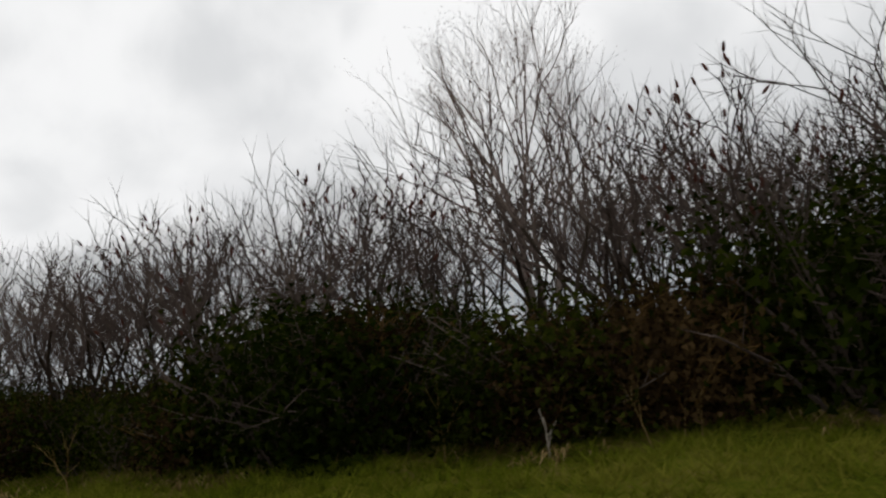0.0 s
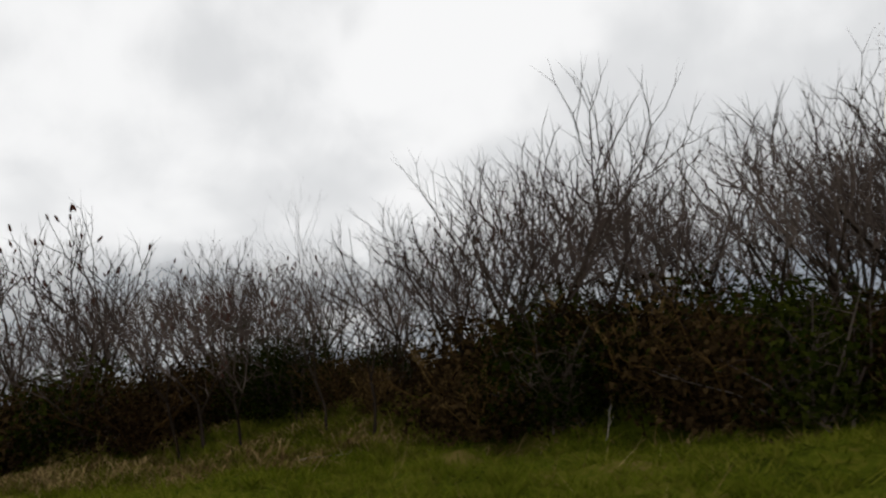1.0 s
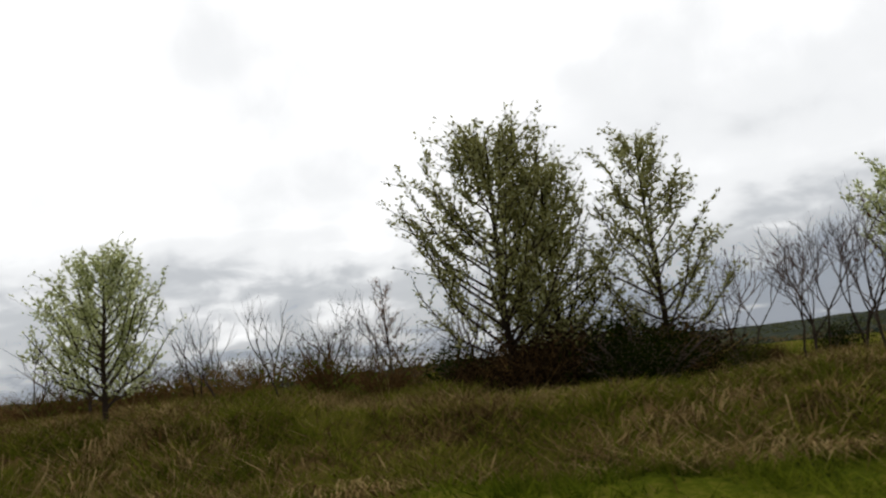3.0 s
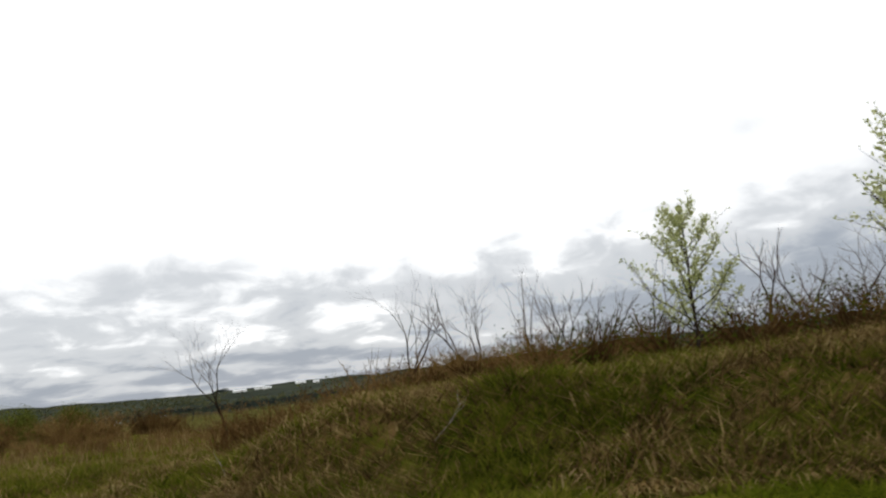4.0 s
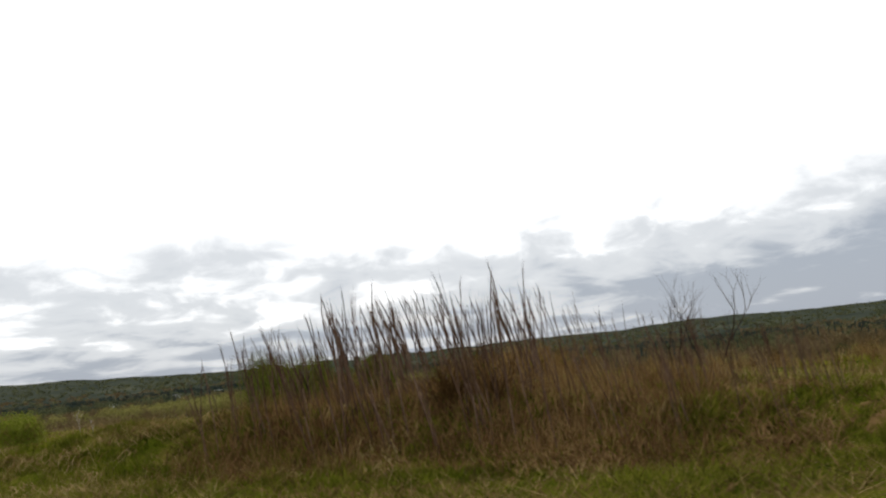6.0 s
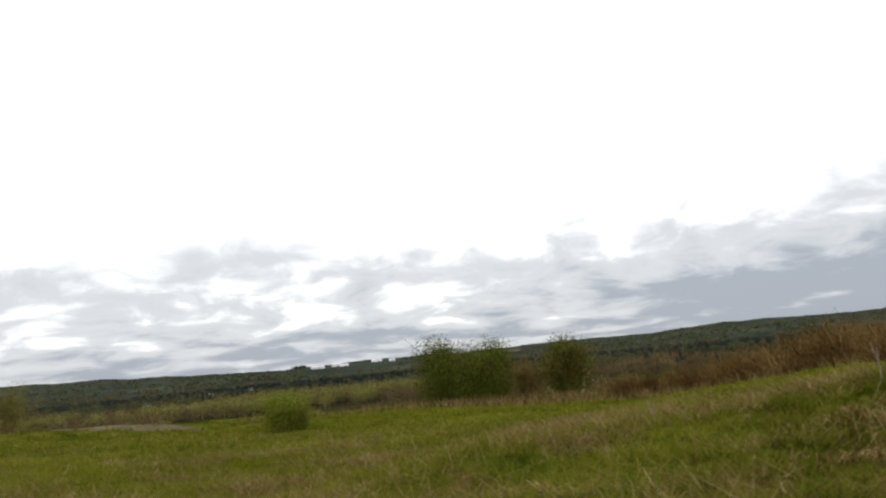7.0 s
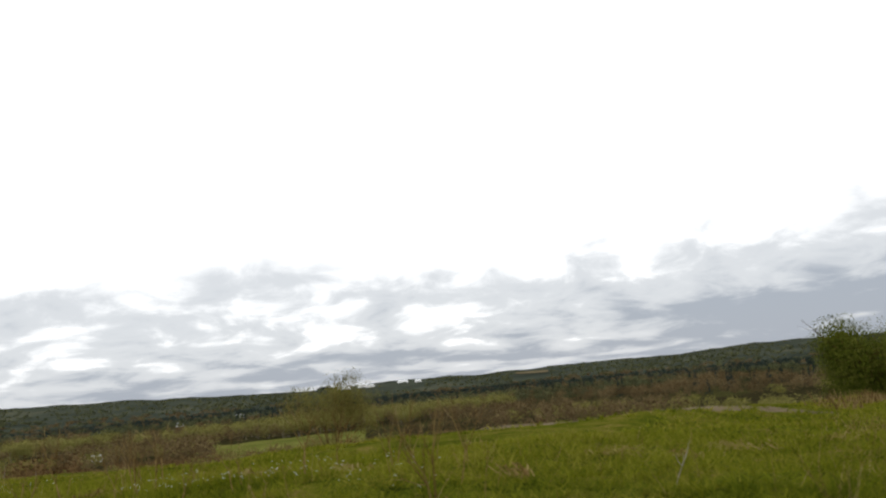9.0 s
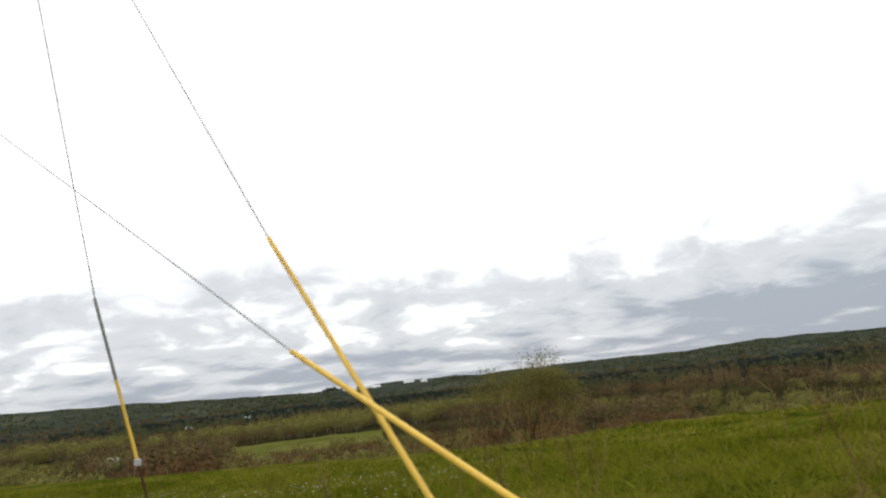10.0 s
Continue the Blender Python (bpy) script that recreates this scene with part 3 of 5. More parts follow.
def earth_lane():
    """A strip of bare tan earth that crosses the meadow behind the rise."""
    v, f = [], []
    n, across = 60, 6
    for i in range(n + 1):
        x = -54.5 + 8.5 * i / n
        mid = 21.0 + 0.75 * (x + 53) + 0.4 * noise.noise((x * 0.3, 3.0, 7.0))
        wide = (1.1 + 0.4 * noise.noise((x * 0.5, 9.0, 7.0))) * smooth01(0, 14, i) * smooth01(0, 14, n - i) + 0.1
        for k in range(across + 1):
            y = mid + wide * (2 * k / across - 1)
            v.append((x, y, ground_z(x, y) + (0.05 if 0 < k < across else -0.03)))
    w = across + 1
    for i in range(n):
        for k in range(across):
            f.append((i * w + k, i * w + w + k, i * w + w + k + 1, i * w + k + 1))
    me = bpy.data.meshes.new("earth_lane")
    me.from_pydata(v, [], f)
    me.polygons.foreach_set("use_smooth", [True] * len(me.polygons))
    me.materials.append(TRACK)
    tagged(new("earth_lane", me), "strip of bare tan earth across the meadow", "track", kind="structure")


earth_lane()


def wildflowers(count, x0, x1, y0, y1, seed):
    """Small white heads on green stems."""
    rng = random.Random(seed)
    stems, heads = Raw(), Raw()
    for _ in range(count):
        x, y = rng.uniform(x0, x1), rng.uniform(y0, y1)
        if noise.noise((x * 0.5, y * 0.5, 2.5)) < -0.05:
            continue
        p = Vector((x, y, ground_z(x, y)))
        e = p + Vector((rng.gauss(0, 0.04), rng.gauss(0, 0.04), rng.uniform(0.12, 0.26)))
        stems.spike(p, e, 0.004)
        for _ in range(2):
            j = Vector((rng.gauss(0, 1), rng.gauss(0, 1), rng.gauss(0, 0.5))) * 0.008
            heads.frond(e + j, Vector((rng.gauss(0, 1), rng.gauss(0, 1), 0.6)).normalized(), 0.012, 0.012, rng)
    thing = empty("wildflowers", "small white wildflowers in the meadow grass", "flowers")
    tagged(raw_part("greenery", stems, GRASS, thing), kind="stuff")
    tagged(raw_part("bloom", heads, FLOWER, thing), kind="stuff")


wildflowers(1300, -74, -60.5, 7.5, 12.5, 23)
wildflowers(170, -54, -48, 6.6, 8.2, 24)

# ---- trees and shrubs ----


def grow(raws, p, d, length, r, level, rng, o, ends):
    """One limb and all that forks from it. o: how this kind grows."""
    steps = 4 if level < 2 else (3 if level < 4 else 2)
    pts, rad = [p.copy()], [r]
    for i in range(steps):
        wob = o["wobble"]
        d = (d + Vector((rng.gauss(0, wob), rng.gauss(0, wob), rng.gauss(0, wob * 0.5) + o["rise"]))).normalized()
        p = p + d * (length / steps)
        pts.append(p.copy())
        rad.append(r * (1 - (1 - o["taper"]) * (i + 1) / steps))
    raw = raws[0] if level < o["trunk_levels"] else raws[1]
    last = level >= o["levels"]
    if last:
        raw.spike(pts[0], pts[-1], r * 1.15)
    else:
        raw.tube(pts, rad, 6 if level == 0 else (4 if level < 3 else 3))
    if level >= o["leaf_from"]:
        for q in pts[1:]:
            ends.append((q, d.copy(), last))
    if last:
        return
    n = rng.choice(o["forks"])
    turn = rng.uniform(0, 6.28)
    for k in range(n):
        a = turn + 6.283 * k / n + rng.gauss(0, 0.35)
        s = d.orthogonal().normalized()
        s = (Matrix.Rotation(a, 3, d) @ s)
        ang = rng.uniform(*o["spread"])
        nd = (d * math.cos(ang) + s * math.sin(ang)).normalized()
        at = pts[-1] if k < 2 else pts[-2]
        grow(raws, at, nd, length * rng.uniform(*o["shorter"]) * (2.3 if level == 0 and "first" in o else 1), rad[-1] * rng.uniform(*o.get("thick", (0.62, 0.85))), level + 1, rng, o, ends)
    for q in pts[1:-1]:
        if level > 0 and rng.random() < o["side"]:
            s = Matrix.Rotation(rng.uniform(0, 6.28), 3, d) @ d.orthogonal().normalized()
            nd = (d * 0.55 + s * 0.83).normalized()
            grow(raws, q, nd, length * 0.55, rad[-1] * 0.5, max(level + 1, o["levels"] - 1), rng, o, ends)


SUMAC = dict(thick=(0.70, 0.88), wobble=0.12, rise=0.10, taper=0.84, trunk_levels=2, levels=5, leaf_from=9, forks=[2, 2, 3, 3], spread=(0.34, 0.68), shorter=(0.64, 0.86), side=0.15)
SLENDER = dict(SUMAC, thick=(0.60, 0.78), levels=4, forks=[2, 2, 3], side=0.25, spread=(0.25, 0.55))
FINE = dict(wobble=0.10, rise=0.05, taper=0.65, trunk_levels=2, levels=5, leaf_from=9, forks=[2, 3], spread=(0.25, 0.6), shorter=(0.6, 0.82), side=0.3)
STALK = dict(wobble=0.05, rise=0.06, taper=0.8, trunk_levels=1, levels=2, leaf_from=9, forks=[1, 2], spread=(0.1, 0.3), shorter=(0.5, 0.8), side=0.0)


def fit_height(raws, height, leaves=None):
    top = max(p.z for r in raws for p in r.v)
    k = height / top
    for r in raws:
        r.v = [Vector((p.x * k, p.y * k, p.z * k)) for p in r.v]
    return k


def bare_tree(name, o, seed, height, radius, stems, label, category, fruit=0.0, tilt=0.12, bark=None, twig=None, group=""):
    """A leafless tree or thicket clump: stems that fork upwards; some tips carry dark fruit heads."""
    rng = random.Random(seed)
    boles, fine, heads = [Raw() for _ in range(stems)], Raw(), Raw()
    ends = []
    o = dict(o, leaf_from=o["levels"])
    for thick in boles:
        a = rng.uniform(0, 6.28)
        off = 0.0 if stems == 1 else rng.uniform(0.1, 0.45)
        p = Vector((math.cos(a) * off, math.sin(a) * off, -0.12))
        d = Vector((math.cos(a) * rng.uniform(0, tilt), math.sin(a) * rng.uniform(0, tilt), 1)).normalized()
        grow((thick, fine), p, d, height * rng.uniform(0.26, 0.4), radius * rng.uniform(0.7, 1.0), 0, rng, o, ends)
    k = fit_height((*boles, fine), height)
    thing = empty(name, label, category, group)
    for thick in boles:
        raw_part("trunk", thick, bark or BARK, thing, smooth=True)
    raw_part("crown", fine, twig or TWIG, thing)
    if fruit:
        for q, d, last in ends[::3]:
            if rng.random() < fruit:
                q = q * k
                up_d = (d + Vector((0, 0, 0.5))).normalized()
                heads.tube([q, q + up_d * 0.03, q + up_d * 0.08, q + up_d * 0.11], [0.009, 0.020, 0.015, 0.004], 5)
        if heads.v:
            tagged(raw_part("fruit", heads, FRUIT, thing, "dark dried fruit heads"), kind="stuff")
    return thing


def leafy_tree(name, o, seed, height, radius, label, per_end, leaf, mat, group="", stems=1, tilt=0.1, category="tree", bark=None):
    rng = random.Random(seed)
    boles, fine, leaves = [Raw() for _ in range(stems)], Raw(), Raw()
    ends = []
    for thick in boles:
        a = rng.uniform(0, 6.28)
        off = 0.0 if stems == 1 else rng.uniform(0.05, 0.4)
        p = Vector((math.cos(a) * off, math.sin(a) * off, -0.12))
        d = Vector((math.cos(a) * rng.uniform(0, tilt), math.sin(a) * rng.uniform(0, tilt), 1)).normalized()
        grow((thick, fine), p, d, height * o.get("first", 0.28) * rng.uniform(0.9, 1.1), radius, 0, rng, o, ends)
    k = fit_height((*boles, fine), height)
    for q, d, last in ends:
        for _ in range(per_end + (1 if last else 0)):
            jit = Vector((rng.gauss(0, 1), rng.gauss(0, 1), rng.gauss(0, 1)))
            ld = (d + jit * 0.8).normalized()
            leaves.leaf(q * k + jit * leaf * 0.9, ld, leaf * rng.uniform(0.4, 0.7), leaf * rng.uniform(0.7, 1.3), rng)
    thing = empty(name, label, category, group)
    for thick in boles:
        raw_part("trunk", thick, bark or BARK, thing, smooth=True)
    raw_part("branching", fine, bark or BARK, thing)
    raw_part("crown", leaves, mat, thing)
    return thing


def pear_tree(name, seed, height, width, radius, label, leaf, per, mat, low=0.16, limbs=26, category="tree"):
    """A young pear: a short bole, ascending limbs in an oval crown, leaves along every twig."""
    rng = random.Random(seed)
    bole, wood, leaves = Raw(), Raw(), Raw()
    pts, rad = [], []
    bend = Vector((0, 0, 0))
    for i in range(9):
        u = i / 8
        bend = bend + Vector((rng.gauss(0, 0.02), rng.gauss(0, 0.02), 0)) * height * 0.3
        pts.append(Vector((bend.x, bend.y, -0.12 + (height * 0.93 + 0.12) * u)))
        rad.append(radius * (1 - 0.9 * u) + 0.004)
    bole.tube(pts, rad, 7)

    def on_bole(u):
        k = min(7, int(u * 8))
        return pts[k].lerp(pts[k + 1], u * 8 - k)

    def leafy(a, b, n):
        d = (b - a).normalized()
        for _ in range(n):
            jit = Vector((rng.gauss(0, 1), rng.gauss(0, 1), rng.gauss(0, 1)))
            leaves.leaf(a.lerp(b, rng.uniform(0.05, 1.0)) + jit * leaf * 0.22, (d * 0.8 + jit * 0.6).normalized(), leaf * rng.uniform(0.45, 0.7), leaf * rng.uniform(0.7, 1.3), rng)

    for i in range(limbs):
        u = low + (0.9 - low) * (i + rng.random()) / limbs
        a = i * 2.4 + rng.gauss(0, 0.4)
        p0 = on_bole(u)
        v = (u - low) / (1 - low)
        reach = width * 0.5 * (0.55 + 0.55 * math.sin(math.pi * min(1, 0.18 + v * 0.85))) * rng.uniform(0.75, 1.12)
        reach *= 1.0 - 0.80 * v
        climb = reach * rng.uniform(0.5, 1.05) + 0.06 * height
        tip = p0 + Vector((math.cos(a) * reach, math.sin(a) * reach, climb))
        tip.z = min(tip.z, height * rng.uniform(0.86, 1.02) * (1 - 0.22 * reach / width))
        mid = p0.lerp(tip, 0.5) + Vector((math.cos(a), math.sin(a), -0.7)) * reach * 0.12
        r = radius * (0.42 - 0.25 * v)
        wood.tube([p0, mid, tip], [r, r * 0.7, r * 0.25], 5)
        leafy(p0.lerp(mid, 0.5), mid, per)
        leafy(mid, tip, per * 2)
        for _ in range(int(10 * max(1, width / 1.7))):
            q = mid.lerp(tip, rng.uniform(-0.5, 0.95)) if rng.random() < 0.7 else p0.lerp(mid, rng.uniform(0.35, 1))
            e = q + Vector((rng.gauss(0, 0.5) + math.cos(a) * 0.4, rng.gauss(0, 0.5) + math.sin(a) * 0.4, rng.uniform(0.4, 1.3))) * width * 0.115
            wood.tube([q, q.lerp(e, 0.5) + Vector((0, 0, -0.01)), e], [r * 0.35, r * 0.25, 0.002], 3)
            leafy(q, e, per)
    thing = empty(name, label, category)
    raw_part("trunk", bole, BARK, thing, smooth=True)
    raw_part("branching", wood, BARK, thing)
    raw_part("crown", leaves, mat, thing)
    return thing


def shrub(name, seed, height, width, label, stems, twigs, leaves_n, leaf, leaf_mat, twig_mat, group="", category="shrub", ragged=0.35, low=0.1):
    """A dense shrub: stems fanning out from the base, twigs and leaves in uneven clumps."""
    rng = random.Random(seed)
    wood, foliage = Raw(), Raw()
    lumps = []
    for _ in range(9):
        a, rr = rng.uniform(0, 6.28), rng.uniform(0.0, 0.36) * width
        lumps.append((Vector((math.cos(a) * rr, math.sin(a) * rr, height * rng.uniform(0.35, 0.8))), width * rng.uniform(0.16, 0.28)))
    for _ in range(stems):
        a = rng.uniform(0, 6.28)
        lump, lr = rng.choice(lumps)
        p0 = Vector((math.cos(a) * 0.12 * width, math.sin(a) * 0.12 * width, -0.1)) * rng.random()
        p0.z = -0.1
        tip = lump + Vector((rng.gauss(0, 1), rng.gauss(0, 1), rng.gauss(0.2, 0.6))) * lr * 0.6
        tip.z = min(max(tip.z, 0.2), height * 1.05)
        mid = (p0 + tip) / 2 + Vector((rng.gauss(0, 1), rng.gauss(0, 1), 1.2)) * 0.06 * height
        r = 0.006 * height + 0.003
        wood.tube([p0, mid, tip], [r * 1.6, r, r * 0.4], 4)
        for _ in range(twigs):
            u = rng.uniform(0.3, 1)
            q = mid.lerp(tip, u) if u > 0.5 else p0.lerp(mid, u * 2)
            e = q + Vector((rng.gauss(0, 1), rng.gauss(0, 1), rng.gauss(0.7, 0.6))) * lr * 0.35
            wood.spike(q, e, r * 0.5)
    for _ in range(leaves_n):
        lump, lr = rng.choice(lumps)
        j = Vector((rng.gauss(0, 1), rng.gauss(0, 1), rng.gauss(0, 1)))
        p = lump + j.normalized() * lr * rng.uniform(0.45, 1.0 + ragged)
        d = (j.cross(Vector((rng.gauss(0, 1), rng.gauss(0, 1), rng.gauss(0, 1)))).normalized() + j.normalized() * 0.35).normalized()
        p.z = p.z if rng.random() > 0.5 else rng.uniform(low, 1) * p.z
        if p.z < 0.04 or p.z > height * 1.08:
            continue
        foliage.frond(p, d, leaf * rng.uniform(0.5, 0.9), leaf * rng.uniform(0.7, 1.4), rng, j.normalized())
    thing = empty(name, label, category, group)
    tagged(raw_part("brushwood", wood, twig_mat, thing), kind="stuff")
    if leaves_n:
        raw_part("foliage", foliage, leaf_mat, thing)
    return thing


def stand(x, y, turn=0.0, size=1.0, sink=0.0, tip=0.0):
    return pose(x, y, ground_z(x, y) - sink, 0, tip, turn) @ Matrix.Scale(size, 4)


def leaning(x, y, turn, size, lean, along=0.0, sink=0.0):
    """Stands turned at random, then tipped along the road by lean and across it by along."""
    return pose(x, y, ground_z(x, y) - sink, along, lean, 0) @ pose(0, 0, 0, 0, 0, turn) @ Matrix.Scale(size, 4)


def put(thing, m):
    """Sets a copy of a thing down at m, which may scale it."""
    c = copy_thing(thing, m)
    c.matrix_basis = m
    return c


def retire(things):
    for thing in things:
        for ob in (*thing.children_recursive, thing):
            bpy.data.objects.remove(ob)


# -- the sumac thicket on the bank --
BUDS = material("reddish_buds", [(0.3, (0.16, 0.09, 0.06)), (0.6, (0.30, 0.20, 0.13))], 3.0, 20.0, 0.7, 0.0, 0.5, by_island=0.3)
BUDTWIG = material("pinkish_grey_twigs", [(0.3, (0.12, 0.09, 0.078)), (0.5, (0.21, 0.165, 0.145)), (0.7, (0.32, 0.26, 0.22))], 1.5, 20.0, 0.85, 0.0)
# withered brown, taken darker so the colour fills in the thicket's shade
BROWNLEAF = material("shade_dark_withered_leaves", [(0.3, (0.012, 0.007, 0.003)), (0.5, (0.026, 0.016, 0.007)), (0.7, (0.055, 0.034, 0.014))], 1.0, 6.0, 0.85, 0.0, 0.1, by_object=0.4, by_island=0.4)
sumac_kinds = [bare_tree("sumac_tree", SUMAC, 100 + i, 3.6 + 0.25 * (i % 3), 0.042, 1 + i % 2, "leafless grey-brown sumac with forked upright branches", "tree", fruit=0.22 if i % 4 == 0 else 0.0, group="sumac thicket on the bank") for i in range(8)]
rng = random.Random(5)
TOPS = [(23, 2.2), (24.5, 2.4), (26, 2.85), (28, 3.55), (31, 3.85), (31.8, 2.8), (33, 2.5), (35, 2.4), (36.2, 2.6), (37, 3.3), (38.5, 3.5), (40, 3.1), (43, 3.4), (45, 3.9), (48, 4.0), (52, 4.0), (66, 4.0)]
spots = []
for _ in range(6000):
    x, y = rng.uniform(24.2, 66), 8.4 + 8 * rng.random() ** 1.7
    if all((x - a) ** 2 + (y - b) ** 2 > (0.46 if x < 33 else 0.36 if x < 46 else 0.5) for a, b in spots):
        spots.append((x, y))
    if len(spots) >= 300:
        break
for x, y in spots:
    put(rng.choice(sumac_kinds), leaning(x, y, rng.uniform(0, 360), lerp_table(TOPS, x) / 3.85 * rng.uniform(0.86, 1.08), lerp_table([(24, -9), (30, -9), (36, -5), (40, -3), (70, -2)], x) + rng.uniform(-5, 4), rng.uniform(-6, 4)))

# tall fine-twigged tree that stands over the thicket
tall = leafy_tree("tall_tree", dict(FINE, levels=6, leaf_from=5, forks=[2, 3, 3], spread=(0.24, 0.46), rise=0.06, side=0.35, taper=0.74, thick=(0.68, 0.86)), 31, 8.3, 0.075, "tall budding tree with fine reddish twigs", 0, 0.032, BUDS, stems=4, tilt=0.13, bark=BUDTWIG)
tall.matrix_basis = stand(47.6, 14.5)
tall_b = bare_tree("tall_tree", FINE, 37, 4.6, 0.05, 2, "tall leafless tree with fine grey twigs", "tree", tilt=0.2)
tall_b.matrix_basis = stand(33.2, 13.5, 40)

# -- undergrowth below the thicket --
under_kinds = [shrub("undergrowth_shrub", 200 + i, 1.3, 2.4, "dark tangled undergrowth shrub with small green leaves", 40, 4, 2600, 0.062, SHADOWLEAF, TWIG, group="undergrowth on the bank") for i in range(4)]
thick_kinds = [shrub("undergrowth_bush", 210 + i, 2.7, 4.2, "tall dark evergreen undergrowth bush", 60, 5, 9000, 0.075, SHADOWLEAF, TWIG, group="tall bushes on the bank") for i in range(2)]
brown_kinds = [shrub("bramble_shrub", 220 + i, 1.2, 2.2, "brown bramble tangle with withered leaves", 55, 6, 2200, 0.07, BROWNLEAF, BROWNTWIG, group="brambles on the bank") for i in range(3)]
UNDER = [(24, 1.3), (28, 1.5), (30, 1.75), (31.5, 2.05), (33, 2.0), (35.3, 1.85), (36.4, 1.5), (38.3, 2.1), (40, 2.0), (41.5, 1.6), (43.7, 1.65), (45, 2.3), (46.2, 2.35), (48, 2.1), (49.8, 1.7), (50.5, 2.3), (52, 2.6), (66, 2.6)]
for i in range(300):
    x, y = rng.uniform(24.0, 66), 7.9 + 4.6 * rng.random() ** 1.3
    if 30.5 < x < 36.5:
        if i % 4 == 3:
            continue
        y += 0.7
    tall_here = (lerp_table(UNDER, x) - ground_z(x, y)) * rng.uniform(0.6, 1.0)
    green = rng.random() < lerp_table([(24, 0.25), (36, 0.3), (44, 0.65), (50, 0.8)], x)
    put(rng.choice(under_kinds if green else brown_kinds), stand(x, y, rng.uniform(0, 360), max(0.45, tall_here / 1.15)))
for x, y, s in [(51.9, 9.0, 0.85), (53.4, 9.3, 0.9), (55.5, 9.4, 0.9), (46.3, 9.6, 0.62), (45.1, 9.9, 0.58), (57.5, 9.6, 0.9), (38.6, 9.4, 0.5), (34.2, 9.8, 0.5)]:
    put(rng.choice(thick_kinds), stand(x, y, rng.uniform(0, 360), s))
for i in range(50):
    x, y = rng.uniform(21.5, 36), rng.uniform(12, 18)
    put(rng.choice(brown_kinds if rng.random() < 0.6 else under_kinds), stand(x, y, rng.uniform(0, 360), rng.uniform(0.4, 0.65)))

# -- small sumacs at the thicket's end --
for x, y, s, k in [(23.3, 10.0, 0.62, 0), (22.2, 8.6, 0.55, 3), (24.0, 10.8, 0.62, 6), (22.6, 11.2, 0.7, 4), (21.0, 11.5, 0.5, 1), (20.2, 12.5, 0.5, 5), (21.4, 13.5, 0.55, 2), (24.6, 12.2, 0.7, 7), (22.9, 9.4, 0.6, 4), (23.8, 9.6, 0.62, 0), (21.6, 10.2, 0.58, 4), (20.8, 10.6, 0.5, 0), (24.2, 11.4, 0.66, 4), (23.0, 12.0, 0.62, 0), (21.9, 12.6, 0.6, 3), (20.0, 11.4, 0.5, 4)]:
    put(sumac_kinds[k], stand(x, y, k * 50, s))

# -- leafy young trees --
PEARLEAF = material("olive_pear_leaves", [(0.3, (0.13, 0.125, 0.035)), (0.5, (0.24, 0.235, 0.08)), (0.72, (0.42, 0.42, 0.20))], 1.2, 6.0, 0.5, 0.0, 0.6, by_island=0.35)
for k, (x, y, tall_here, wide, radius, turn, label) in enumerate([
        (17.3, 9.9, 3.75, 2.9, 0.055, 20, "broad wild pear tree coming into olive leaf"),
        (17.8, 10.6, 3.5, 2.2, 0.045, 150, "wild pear tree crowding its neighbour, in olive leaf"),
        (19.2, 10.3, 3.4, 2.0, 0.045, 70, "wild pear tree in pale leaf behind the undergrowth")]):
    grown = pear_tree("wild_pear_tree", 41 + k, tall_here, wide, radius, label, 0.058, 13 if k < 2 else 10, PEARLEAF, 0.12, 50 if k < 2 else 36)
    grown.matrix_basis = stand(x, y, turn)
slim_pear = pear_tree("wild_pear_tree", 46, 2.9, 1.2, 0.035, "slim wild pear tree among small sumacs", 0.06, 6, YOUNGLEAF, 0.45, 24)
slim_pear.matrix_basis = stand(22.3, 11.6, 10)
pear = pear_tree("young_pear_tree", 48, 2.25, 1.9, 0.036, "round-crowned young pear tree with pale green leaves", 0.047, 12, YOUNGLEAF, 0.15, 46)
pear.matrix_basis = stand(12.9, 7.65, 0)
pear_b = pear_tree("young_pear_tree", 53, 2.05, 1.4, 0.024, "slim young pear tree with sparse pale leaves", 0.045, 9, YOUNGLEAF, 0.18, 28)
pear_b.matrix_basis = stand(10.6, 9.9, 0)
sapling = pear_tree("sapling", 55, 1.9, 0.75, 0.018, "thin upright sapling with reddish buds", 0.03, 3, BUDS, 0.3, 18, "sapling")
sapling.matrix_basis = stand(14.8, 11.7)
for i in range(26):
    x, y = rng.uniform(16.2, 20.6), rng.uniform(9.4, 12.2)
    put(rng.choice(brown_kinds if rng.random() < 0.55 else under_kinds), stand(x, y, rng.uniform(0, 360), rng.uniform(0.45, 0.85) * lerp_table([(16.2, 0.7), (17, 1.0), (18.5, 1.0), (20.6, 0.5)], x)))

